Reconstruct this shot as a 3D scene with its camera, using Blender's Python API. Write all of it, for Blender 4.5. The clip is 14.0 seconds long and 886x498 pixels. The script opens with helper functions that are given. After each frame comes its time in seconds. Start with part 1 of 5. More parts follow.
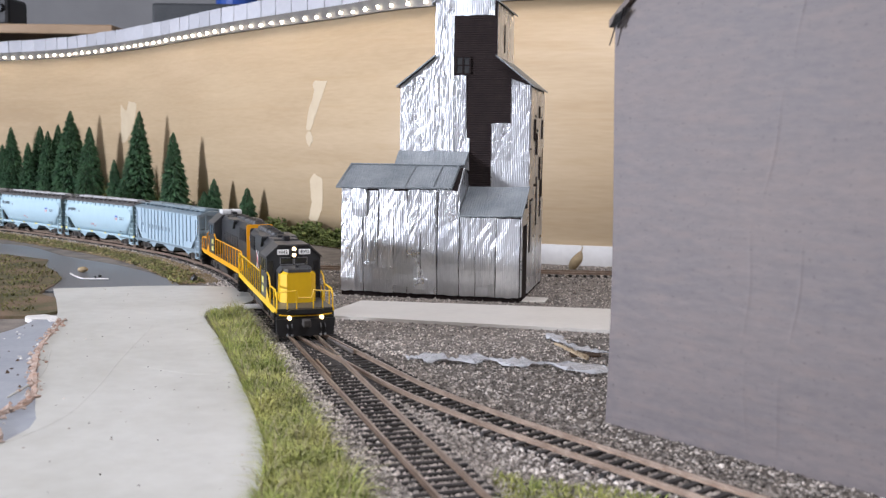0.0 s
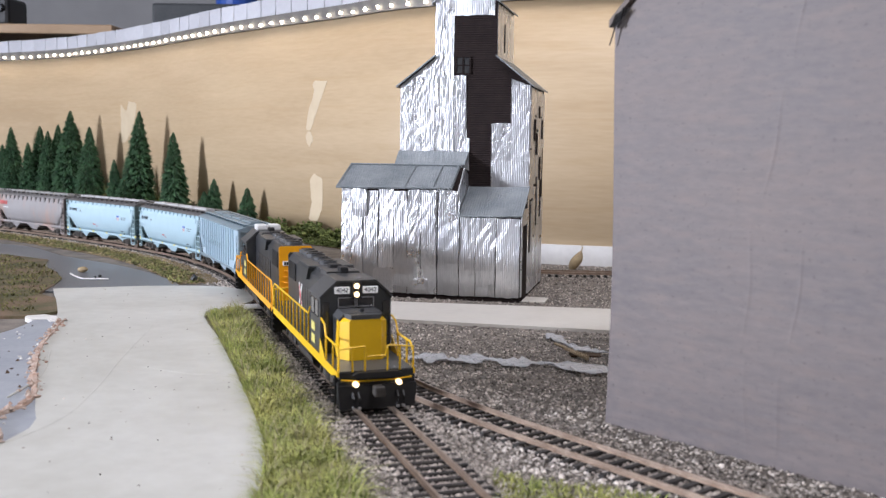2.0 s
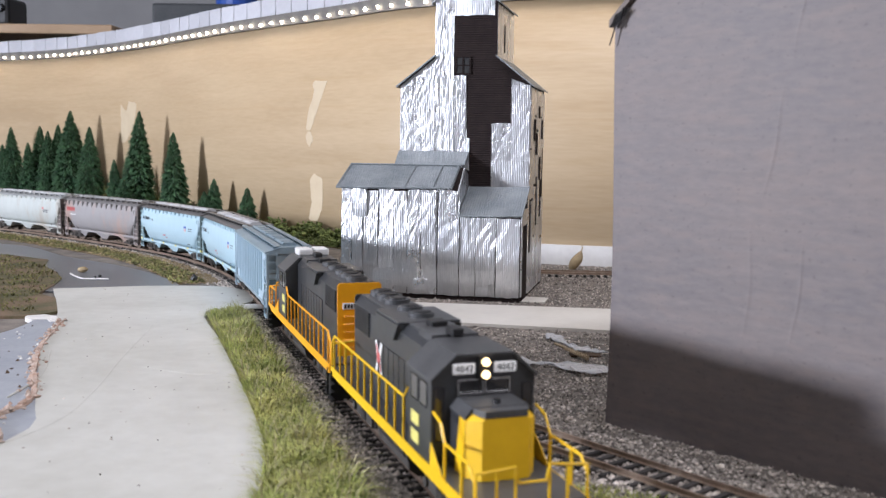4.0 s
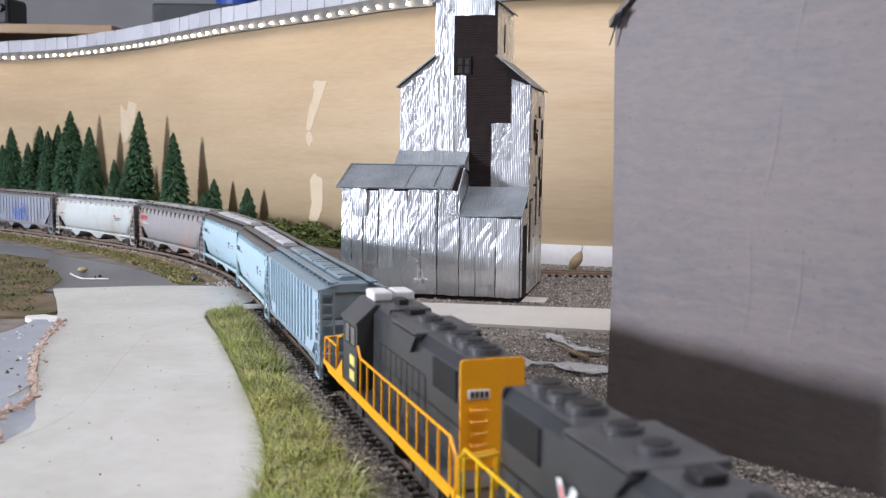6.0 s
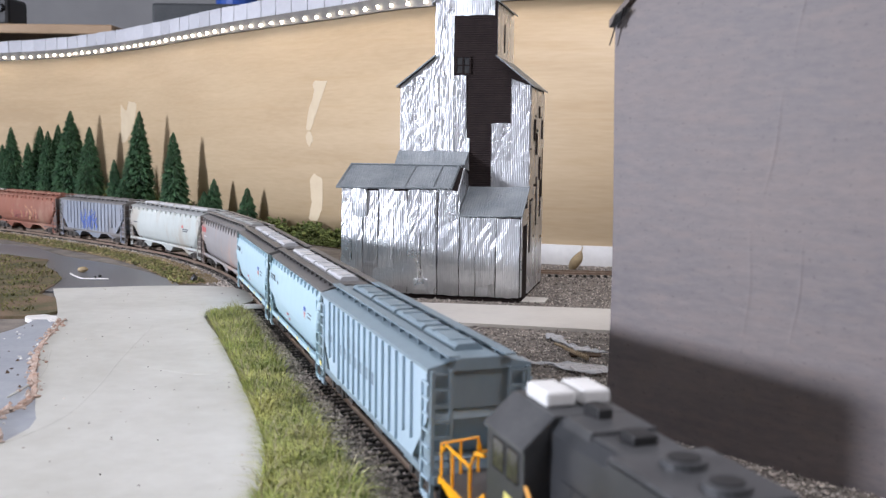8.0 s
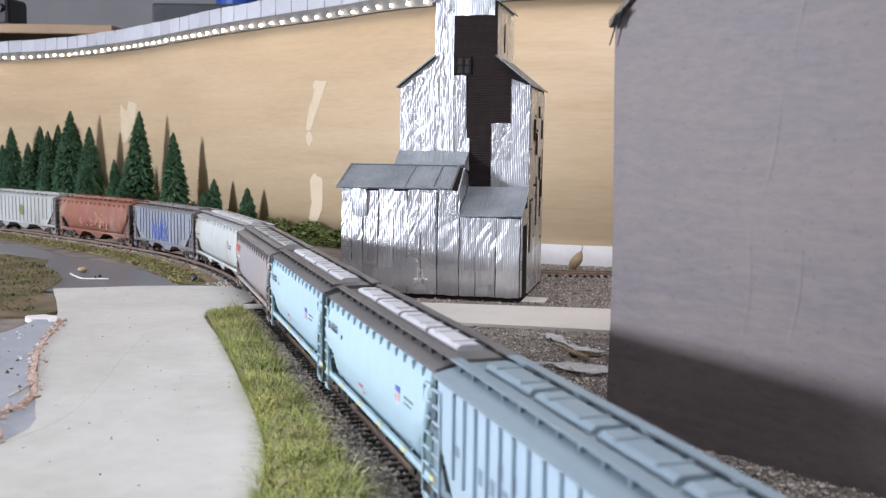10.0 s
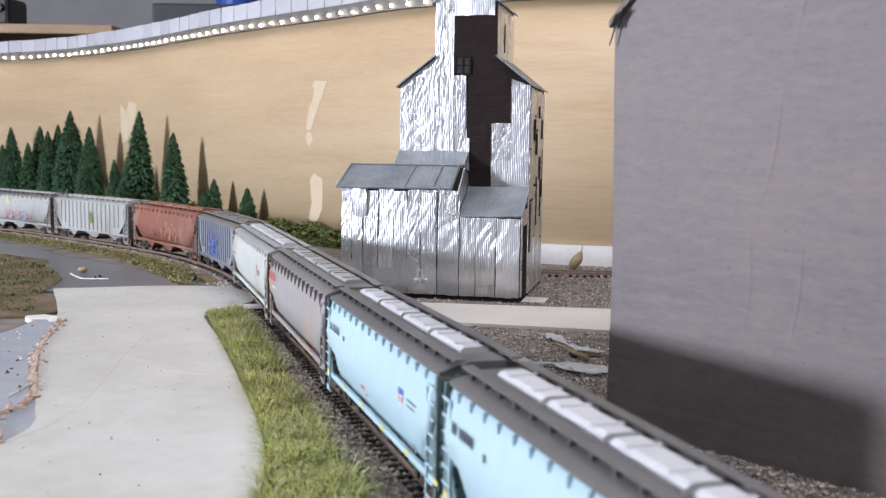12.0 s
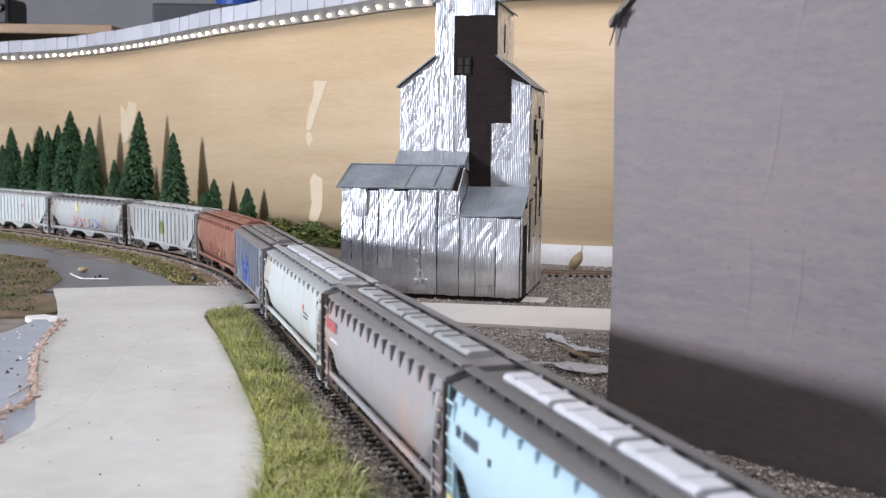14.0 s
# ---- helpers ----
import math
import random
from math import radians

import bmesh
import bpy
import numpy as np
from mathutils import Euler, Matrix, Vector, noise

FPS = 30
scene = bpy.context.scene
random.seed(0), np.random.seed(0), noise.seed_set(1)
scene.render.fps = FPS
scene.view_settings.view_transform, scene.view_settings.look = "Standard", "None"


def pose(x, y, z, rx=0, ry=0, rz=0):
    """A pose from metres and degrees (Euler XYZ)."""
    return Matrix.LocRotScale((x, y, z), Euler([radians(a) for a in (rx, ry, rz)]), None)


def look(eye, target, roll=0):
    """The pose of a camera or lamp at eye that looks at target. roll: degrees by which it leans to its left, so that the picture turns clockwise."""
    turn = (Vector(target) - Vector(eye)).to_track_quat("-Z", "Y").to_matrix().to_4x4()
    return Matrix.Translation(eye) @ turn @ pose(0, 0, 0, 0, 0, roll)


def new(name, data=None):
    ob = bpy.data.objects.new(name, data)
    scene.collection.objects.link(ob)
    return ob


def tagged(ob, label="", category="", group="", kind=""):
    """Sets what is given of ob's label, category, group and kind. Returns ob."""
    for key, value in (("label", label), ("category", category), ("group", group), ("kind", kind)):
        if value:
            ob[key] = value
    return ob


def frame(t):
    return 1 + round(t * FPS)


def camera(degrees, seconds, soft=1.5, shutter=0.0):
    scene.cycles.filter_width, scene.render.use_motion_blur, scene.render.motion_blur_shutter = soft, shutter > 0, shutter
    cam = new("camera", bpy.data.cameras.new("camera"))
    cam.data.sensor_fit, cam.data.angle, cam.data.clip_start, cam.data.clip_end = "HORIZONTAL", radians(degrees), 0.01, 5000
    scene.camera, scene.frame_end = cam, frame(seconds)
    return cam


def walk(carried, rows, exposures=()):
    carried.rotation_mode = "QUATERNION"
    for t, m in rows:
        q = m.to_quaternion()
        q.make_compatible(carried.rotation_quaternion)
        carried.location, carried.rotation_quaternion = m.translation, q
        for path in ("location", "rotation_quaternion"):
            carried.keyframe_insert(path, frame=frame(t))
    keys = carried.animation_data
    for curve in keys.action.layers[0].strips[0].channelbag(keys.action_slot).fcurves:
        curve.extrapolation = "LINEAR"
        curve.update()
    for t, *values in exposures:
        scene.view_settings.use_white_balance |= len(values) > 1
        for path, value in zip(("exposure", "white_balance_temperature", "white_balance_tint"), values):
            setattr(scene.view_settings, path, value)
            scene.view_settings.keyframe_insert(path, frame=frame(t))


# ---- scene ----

MM = 0.001
RAIL = 0.0045                       # rail top above the layout's ground

cam = camera(48.27, 14.0, 1.3, 0.3)
cam.data.dof.use_dof = True
cam.data.dof.focus_distance = 0.72
cam.data.dof.aperture_fstop = 24.0
EYE = (0.0, 0.0, 0.119 + RAIL)
STAND = look(EYE, (0.0, 1.0, 0.119 + RAIL - 0.10514), 0.745)
walk(cam, [(0.0, STAND), (14.0, STAND)], [(0.0, 0.0, 6050, 18), (14.0, 0.0, 6050, 18)])

# ---------------------------------------------------------------- light
scene.view_settings.exposure = 0.0
world = bpy.data.worlds.new("world")
scene.world = world
world.use_nodes = True
wn = world.node_tree.nodes
sky = wn.new("ShaderNodeTexSky")
sky.sky_type = "NISHITA"
sky.sun_disc = False
sky.sun_elevation, sky.sun_rotation = radians(35), radians(250)
wn["Background"].inputs[1].default_value = 0.1
world.node_tree.links.new(sky.outputs[0], wn["Background"].inputs[0])


def area_lamp(name, m, w, h, power, colour):
    d = bpy.data.lights.new(name, "AREA")
    d.shape, d.size, d.size_y, d.energy, d.color = "RECTANGLE", w, h, power, colour
    ob = new(name, d)
    ob.matrix_world = m
    return ob


# daylight in the opening of the side window, and an unseen fill added over the layout
area_lamp("window_daylight", look((-2.49, -0.24, 0.44), (0.1, 0.45, 0.05)), 0.38, 0.24, 82.0, (0.93, 0.97, 1.0))
area_lamp("ceiling_fill_light", look((-0.15, 0.50, 1.40), (-0.15, 0.501, 0.0)), 1.3, 0.5, 8.0, (1.0, 0.98, 0.95))
# second unseen fill, added to brighten the elevator's front
area_lamp("ceiling_fill_light", look((0.9, -0.2, 1.40), (0.9, -0.199, 0.0)), 0.8, 0.5, 20.0, (1.0, 0.98, 0.95))


# ---------------------------------------------------------------- materials
def mat(name, a, b=None, rough=0.6, metal=0.0, scale=200.0, fine=None, bump=0.0, spread=0.25, island=0.0, per=0.0,
        stretch=(1, 1, 1), glow=0.0, coat=0.0):
    """Procedural paint: two colours mixed by coarse and fine noise, gloss varied, fine relief."""
    b = b or tuple(v * 0.8 for v in a)
    m = bpy.data.materials.new(name)
    m.use_nodes = True
    n, ln = m.node_tree.nodes, m.node_tree.links
    p = n["Principled BSDF"]
    tc, mp = n.new("ShaderNodeTexCoord"), n.new("ShaderNodeMapping")
    mp.inputs["Scale"].default_value = stretch
    ln.new(tc.outputs["Object"], mp.inputs[0])
    coarse, grain = n.new("ShaderNodeTexNoise"), n.new("ShaderNodeTexNoise")
    coarse.inputs["Scale"].default_value, coarse.inputs["Detail"].default_value = scale, 5
    grain.inputs["Scale"].default_value, grain.inputs["Detail"].default_value = fine or scale * 8, 3
    ln.new(mp.outputs[0], coarse.inputs["Vector"]), ln.new(mp.outputs[0], grain.inputs["Vector"])
    add = n.new("ShaderNodeMath")
    add.operation = "MULTIPLY_ADD"
    add.inputs[1].default_value = 0.45
    ln.new(grain.outputs["Fac"], add.inputs[0]), ln.new(coarse.outputs["Fac"], add.inputs[2])
    rng = n.new("ShaderNodeMapRange")
    rng.inputs[1].default_value, rng.inputs[2].default_value = 0.72 - spread, 0.72 + spread
    ln.new(add.outputs[0], rng.inputs[0])
    mix = n.new("ShaderNodeMix")
    mix.data_type = "RGBA"
    mix.inputs[6].default_value, mix.inputs[7].default_value = (*a, 1), (*b, 1)
    ln.new(rng.outputs[0], mix.inputs[0])
    colour = mix.outputs[2]
    if island or per:
        src = n.new("ShaderNodeNewGeometry").outputs["Random Per Island"] if island else n.new("ShaderNodeObjectInfo").outputs["Random"]
        k = island or per
        vr = n.new("ShaderNodeMapRange")
        vr.inputs[3].default_value, vr.inputs[4].default_value = 1 - k, 1 + k
        ln.new(src, vr.inputs[0])
        hs = n.new("ShaderNodeHueSaturation")
        ln.new(vr.outputs[0], hs.inputs["Value"]), ln.new(colour, hs.inputs["Color"])
        colour = hs.outputs[0]
    ln.new(colour, p.inputs["Base Color"])
    rr = n.new("ShaderNodeMapRange")
    rr.inputs[3].default_value, rr.inputs[4].default_value = max(0.03, rough - 0.1), min(1, rough + 0.1)
    ln.new(coarse.outputs["Fac"], rr.inputs[0]), ln.new(rr.outputs[0], p.inputs["Roughness"])
    p.inputs["Metallic"].default_value = metal
    p.inputs["Coat Weight"].default_value = coat
    if bump:
        bp = n.new("ShaderNodeBump")
        bp.inputs["Strength"].default_value, bp.inputs["Distance"].default_value = 0.6, bump
        ln.new(add.outputs[0], bp.inputs["Height"]), ln.new(bp.outputs[0], p.inputs["Normal"])
    if glow:
        p.inputs["Emission Color"].default_value = (*a, 1)
        p.inputs["Emission Strength"].default_value = glow
    return m


def wave_bump(m, scale, depth, axis="X", distort=1.0):
    """Adds corrugation to a material, ribs across the object's axis."""
    n, ln = m.node_tree.nodes, m.node_tree.links
    p = n["Principled BSDF"]
    w = n.new("ShaderNodeTexWave")
    w.bands_direction = axis
    w.inputs["Scale"].default_value, w.inputs["Distortion"].default_value = scale, distort
    tc = n.new("ShaderNodeTexCoord")
    ln.new(tc.outputs["Object"], w.inputs["Vector"])
    bp = n.new("ShaderNodeBump")
    bp.inputs["Strength"].default_value, bp.inputs["Distance"].default_value = 0.8, depth
    ln.new(w.outputs["Fac"], bp.inputs["Height"])
    if p.inputs["Normal"].links:
        ln.new(p.inputs["Normal"].links[0].from_socket, bp.inputs["Normal"])
    ln.new(bp.outputs[0], p.inputs["Normal"])
    return m


def birch(name):
    """Pale plywood with long fine grain, broad warm clouds and a few darker streaks."""
    m = mat(name, (0.545, 0.42, 0.268), (0.44, 0.326, 0.197), 0.5, scale=3.2, fine=46, stretch=(1.0, 1.0, 8.0), spread=0.24, bump=0.0001)
    n, ln = m.node_tree.nodes, m.node_tree.links
    p = n["Principled BSDF"]
    tc, mp, nz = n.new("ShaderNodeTexCoord"), n.new("ShaderNodeMapping"), n.new("ShaderNodeTexNoise")
    mp.inputs["Scale"].default_value = (6.0, 6.0, 90.0)
    nz.inputs["Scale"].default_value, nz.inputs["Detail"].default_value, nz.inputs["Distortion"].default_value = 1.4, 6, 0.8
    ln.new(tc.outputs["Object"], mp.inputs[0]), ln.new(mp.outputs[0], nz.inputs["Vector"])
    rng = n.new("ShaderNodeMapRange")
    rng.inputs[1].default_value, rng.inputs[2].default_value = 0.52, 0.72
    rng.inputs[3].default_value, rng.inputs[4].default_value = 0.0, 0.34
    ln.new(nz.outputs["Fac"], rng.inputs[0])
    mix = n.new("ShaderNodeMix")
    mix.data_type = "RGBA"
    mix.inputs[7].default_value = (0.43, 0.30, 0.165, 1)
    ln.new(rng.outputs[0], mix.inputs[0])
    ln.new(p.inputs["Base Color"].links[0].from_socket, mix.inputs[6])
    ln.new(mix.outputs[2], p.inputs["Base Color"])
    return m


def cardboard(name):
    """Grey-printed card: cool upper clouds, warm worn fibre showing through, dark flecks, flute ripples."""
    m = mat(name, (0.125, 0.112, 0.118), (0.215, 0.18, 0.17), 0.6, scale=9, fine=160, bump=0.0003, stretch=(1, 1, 2.6), spread=0.26)
    n, ln = m.node_tree.nodes, m.node_tree.links
    p = n["Principled BSDF"]
    tc = n.new("ShaderNodeTexCoord")

    def layer(scale, stretch, lo, hi, amount, colour):
        mp, nz, rg, mix = n.new("ShaderNodeMapping"), n.new("ShaderNodeTexNoise"), n.new("ShaderNodeMapRange"), n.new("ShaderNodeMix")
        mp.inputs["Scale"].default_value = stretch
        nz.inputs["Scale"].default_value, nz.inputs["Detail"].default_value = scale, 6
        ln.new(tc.outputs["Object"], mp.inputs[0]), ln.new(mp.outputs[0], nz.inputs["Vector"])
        rg.inputs[1].default_value, rg.inputs[2].default_value, rg.inputs[4].default_value = lo, hi, amount
        ln.new(nz.outputs["Fac"], rg.inputs[0])
        mix.data_type = "RGBA"
        mix.inputs[7].default_value = (*colour, 1)
        ln.new(rg.outputs[0], mix.inputs[0])
        ln.new(p.inputs["Base Color"].links[0].from_socket, mix.inputs[6])
        ln.new(mix.outputs[2], p.inputs["Base Color"])

    layer(60, (1, 1, 3.5), 0.48, 0.72, 0.5, (0.225, 0.178, 0.16))
    layer(45, (0.6, 0.6, 6.0), 0.54, 0.74, 0.25, (0.1, 0.092, 0.098))
    layer(420, (1, 1, 1.6), 0.6, 0.72, 0.5, (0.075, 0.066, 0.065))
    return wave_bump(m, 40, 0.00005, "Z", 6.0)


M = {}
M["ground"] = mat("dark_ballast_ground", (0.1, 0.09, 0.08), (0.27, 0.235, 0.2), 0.95, scale=60, fine=900, bump=0.0012)
M["stone"] = mat("ballast_stone", (0.19, 0.168, 0.148), (0.5, 0.445, 0.39), 0.9, scale=90, fine=1500, island=0.75)
M["pale_stone"] = mat("pale_ballast_stone", (0.33, 0.295, 0.265), (0.66, 0.6, 0.54), 0.9, scale=90, fine=1500, island=0.6)
M["tie"] = mat("black_plastic_tie", (0.022, 0.02, 0.019), (0.05, 0.045, 0.042), 0.75, scale=300, per=0.4)
M["rail"] = mat("rusty_rail", (0.34, 0.25, 0.19), (0.5, 0.4, 0.32), 0.36, 0.6, scale=150, bump=0.0001)
M["frog"] = mat("bare_rail_metal", (0.45, 0.42, 0.4), (0.3, 0.27, 0.25), 0.35, 0.8, scale=200)
M["road"] = mat("white_card_road", (0.62, 0.62, 0.58), (0.48, 0.475, 0.43), 0.42, scale=12, fine=110, bump=0.0009, spread=0.24)
M["road2"] = mat("cream_card_road", (0.66, 0.63, 0.57), (0.58, 0.55, 0.5), 0.6, scale=15, fine=200, bump=0.0002)
M["asphalt"] = mat("grey_asphalt", (0.075, 0.08, 0.09), (0.2, 0.21, 0.225), 0.38, scale=11, fine=700, bump=0.0004, spread=0.3)
M["foam"] = mat("grey_foam_board", (0.28, 0.30, 0.34), (0.36, 0.38, 0.41), 0.7, scale=40, bump=0.0004)
M["torn"] = mat("torn_plaster_edge", (0.32, 0.19, 0.13), (0.52, 0.44, 0.38), 0.9, scale=140, bump=0.0008)
M["plaster"] = mat("white_plaster", (0.8, 0.79, 0.77), (0.62, 0.6, 0.57), 0.85, scale=80, bump=0.0008)
M["moss"] = mat("mossy_dirt", (0.07, 0.075, 0.028), (0.19, 0.125, 0.08), 0.95, scale=28, fine=500, bump=0.002, spread=0.18)
M["moss_tuft"] = mat("moss_tuft", (0.1, 0.12, 0.03), (0.2, 0.165, 0.07), 0.95, scale=40, island=0.6)
M["grass"] = mat("green_static_grass", (0.2, 0.26, 0.05), (0.5, 0.48, 0.16), 0.65, scale=45, island=0.6)
M["straw"] = mat("straw_grass", (0.42, 0.38, 0.22), (0.3, 0.28, 0.14), 0.8, scale=80, island=0.3)
M["wood"] = birch("birch_plywood")
M["white_trim"] = mat("white_painted_board", (0.78, 0.77, 0.75), (0.66, 0.65, 0.63), 0.6, scale=20)
M["filler"] = mat("pale_wood_filler", (0.655, 0.555, 0.395), (0.6, 0.49, 0.335), 0.45, scale=50, fine=300)
M["grey_wall"] = mat("grey_room_wall", (0.32, 0.32, 0.325), (0.28, 0.28, 0.285), 0.8, scale=3)
M["ceiling"] = mat("white_ceiling", (0.62, 0.61, 0.59), (0.55, 0.54, 0.52), 0.9, scale=3)
M["floor"] = mat("brown_floor", (0.1, 0.08, 0.06), (0.15, 0.12, 0.09), 0.6, scale=4)
M["bead"] = mat("lit_bead", (1.0, 0.86, 0.6), (1.0, 0.86, 0.6), 0.4, glow=24.0)
M["channel"] = mat("grey_led_channel", (0.15, 0.145, 0.135), (0.11, 0.105, 0.098), 0.6, scale=60)
M["tab"] = mat("white_foam_tab", (0.52, 0.53, 0.57), (0.44, 0.45, 0.49), 0.7, scale=50, per=0.1)
M["foil"] = wave_bump(mat("corrugated_foil", (0.80, 0.81, 0.83), (0.57, 0.59, 0.62), 0.32, 0.82, scale=38, fine=450, bump=0.0007, per=0.18, stretch=(1, 1, 0.3)), 210, 0.00015)
M["foil_rough"] = wave_bump(mat("crumpled_foil", (0.80, 0.81, 0.83), (0.59, 0.61, 0.64), 0.29, 0.8, scale=80, fine=620, bump=0.0015, per=0.18, stretch=(1, 1, 0.6)), 210, 0.0001, "X", 3.0)
M["foil_roof"] = wave_bump(mat("grey_painted_foil_roof", (0.17, 0.195, 0.21), (0.29, 0.315, 0.33), 0.42, 0.4, scale=60, fine=420, bump=0.0012), 160, 0.00022, "X", 4.0)
M["core"] = wave_bump(mat("dark_brown_clapboard", (0.017, 0.012, 0.012), (0.026, 0.019, 0.018), 0.85, scale=120), 170, 0.0003, "Z", 0.0)
M["core"].node_tree.nodes["Principled BSDF"].inputs["Specular IOR Level"].default_value = 0.15
M["black"] = mat("black_plastic", (0.012, 0.012, 0.013), (0.022, 0.022, 0.023), 0.5, scale=200)
M["card"] = cardboard("grey_corrugated_card")
M["card_edge"] = mat("raw_card_edge", (0.16, 0.13, 0.12), (0.22, 0.19, 0.17), 0.9, scale=200)
M["film"] = mat("clear_plastic_film", (0.85, 0.86, 0.88), (0.7, 0.71, 0.73), 0.16, scale=60, bump=0.002)
M["film"].node_tree.nodes["Principled BSDF"].inputs["Alpha"].default_value = 0.6
M["twig"] = mat("dry_twig", (0.5, 0.4, 0.27), (0.34, 0.26, 0.16), 0.8, scale=200)
M["nut"] = mat("brown_nut_shell", (0.44, 0.34, 0.19), (0.2, 0.14, 0.07), 0.5, scale=120, bump=0.0008)
M["needles"] = mat("dark_green_needles", (0.018, 0.06, 0.026), (0.05, 0.11, 0.045), 0.85, scale=40, island=0.6)
M["bark"] = mat("brown_bark", (0.08, 0.05, 0.03), (0.12, 0.08, 0.05), 0.9, scale=200)
M["bush"] = mat("green_foam_foliage", (0.09, 0.14, 0.035), (0.17, 0.19, 0.06), 0.95, scale=50, island=0.5)
M["dry_bush"] = mat("dry_brown_foliage", (0.2, 0.16, 0.06), (0.13, 0.12, 0.05), 0.95, scale=50, island=0.5)
M["blue_tub"] = mat("blue_plastic_tub", (0.02, 0.07, 0.35), (0.03, 0.1, 0.42), 0.35, scale=20)
M["dark_case"] = mat("dark_grey_case", (0.03, 0.035, 0.04), (0.05, 0.055, 0.06), 0.5, scale=30)
M["plank"] = mat("pine_plank", (0.45, 0.31, 0.19), (0.36, 0.24, 0.14), 0.6, scale=8, stretch=(1, 6, 6))

M["loco_black"] = mat("weathered_black_paint", (0.026, 0.028, 0.031), (0.048, 0.05, 0.054), 0.36, scale=70, fine=600)
# engine black made lighter on top: the ceiling's reflection is put into the colour
M["loco_roof"] = mat("black_roof_lit_tone", (0.045, 0.047, 0.05), (0.085, 0.087, 0.09), 0.4, scale=90)
M["yellow"] = mat("chrome_yellow_paint", (0.88, 0.55, 0.006), (0.8, 0.48, 0.005), 0.38, scale=60)
M["orange"] = mat("orange_yellow_paint", (0.95, 0.43, 0.004), (0.86, 0.37, 0.004), 0.38, scale=60)
M["cream"] = mat("pale_yellow_stripe", (0.75, 0.68, 0.2), (0.65, 0.58, 0.16), 0.5)
M["white"] = mat("white_paint", (0.78, 0.78, 0.77), (0.66, 0.66, 0.65), 0.45, scale=80)
M["logo_red"] = mat("red_marking", (0.6, 0.14, 0.14), (0.5, 0.12, 0.12), 0.5)
M["blue_mark"] = mat("blue_marking", (0.08, 0.14, 0.46), (0.1, 0.17, 0.5), 0.5)
M["soft_mark"] = mat("worn_grey_lettering", (0.17, 0.23, 0.29), (0.25, 0.32, 0.38), 0.6, scale=60)
M["dark_mark"] = mat("dark_lettering", (0.05, 0.06, 0.08), (0.08, 0.09, 0.11), 0.6)
M["fade_tan"] = mat("faded_tan_graffiti", (0.5, 0.3, 0.17), (0.42, 0.2, 0.12), 0.6, scale=60)
M["fade_wine"] = mat("faded_wine_graffiti", (0.27, 0.09, 0.1), (0.36, 0.13, 0.09), 0.6, scale=60)
M["glass"] = mat("dark_cab_glass", (0.02, 0.02, 0.022), (0.03, 0.028, 0.028), 0.06, coat=0.5)
M["lamp_on"] = mat("lit_headlight", (1.0, 0.72, 0.34), (1.0, 0.72, 0.34), 0.3, glow=4.0)
M["board"] = mat("lit_number_board", (0.85, 0.85, 0.83), (0.8, 0.8, 0.78), 0.4, glow=0.25)
M["steel"] = mat("wheel_steel", (0.22, 0.17, 0.14), (0.3, 0.24, 0.2), 0.45, 0.7)
M["silver"] = mat("silver_metal", (0.65, 0.65, 0.66), (0.55, 0.55, 0.56), 0.3, 0.8)
M["truck"] = mat("dirty_truck_frame", (0.032, 0.029, 0.026), (0.075, 0.065, 0.056), 0.8, scale=120)


def car_paint(name, a, b, dirt=0.3):
    return mat(name, a, b, 0.45, scale=26, fine=260, spread=dirt, stretch=(1, 1, 0.5))


def streaked_paint(name, a, b, stain):
    """Car paint with worn, downward-running stain patches."""
    m = car_paint(name, a, b)
    n, ln = m.node_tree.nodes, m.node_tree.links
    p = n["Principled BSDF"]
    tc, mp, nz, rg, mix = n.new("ShaderNodeTexCoord"), n.new("ShaderNodeMapping"), n.new("ShaderNodeTexNoise"), n.new("ShaderNodeMapRange"), n.new("ShaderNodeMix")
    mp.inputs["Scale"].default_value = (1.0, 0.3, 0.55)
    nz.inputs["Scale"].default_value, nz.inputs["Detail"].default_value, nz.inputs["Roughness"].default_value = 34, 6, 0.64
    ln.new(tc.outputs["Object"], mp.inputs[0]), ln.new(mp.outputs[0], nz.inputs["Vector"])
    rg.inputs[1].default_value, rg.inputs[2].default_value, rg.inputs[4].default_value = 0.5, 0.63, 0.8
    ln.new(nz.outputs["Fac"], rg.inputs[0])
    mix.data_type = "RGBA"
    mix.inputs[7].default_value = (*stain, 1)
    ln.new(rg.outputs[0], mix.inputs[0])
    ln.new(p.inputs["Base Color"].links[0].from_socket, mix.inputs[6])
    ln.new(mix.outputs[2], p.inputs["Base Color"])
    return m


P_HATCH = car_paint("dirty_white_hatch_paint", (0.60, 0.61, 0.63), (0.46, 0.47, 0.49))
P_PALEROOF = car_paint("pale_grey_car_roof", (0.3, 0.31, 0.31), (0.38, 0.39, 0.385))
P_RIB = car_paint("blue_grey_car_paint", (0.43, 0.55, 0.63), (0.37, 0.48, 0.56))
P_RIBROOF = car_paint("blue_grey_car_roof", (0.24, 0.31, 0.35), (0.19, 0.25, 0.29))
P_BLUE = car_paint("pale_blue_car_paint", (0.465, 0.625, 0.695), (0.40, 0.555, 0.63))
P_DARKROOF = car_paint("dark_grey_car_roof", (0.105, 0.102, 0.1), (0.16, 0.155, 0.15))
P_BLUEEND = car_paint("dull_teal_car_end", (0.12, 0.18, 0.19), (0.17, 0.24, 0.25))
P_BROWN = streaked_paint("faded_brown_grey_paint", (0.36, 0.35, 0.355), (0.30, 0.285, 0.285), (0.42, 0.30, 0.25))
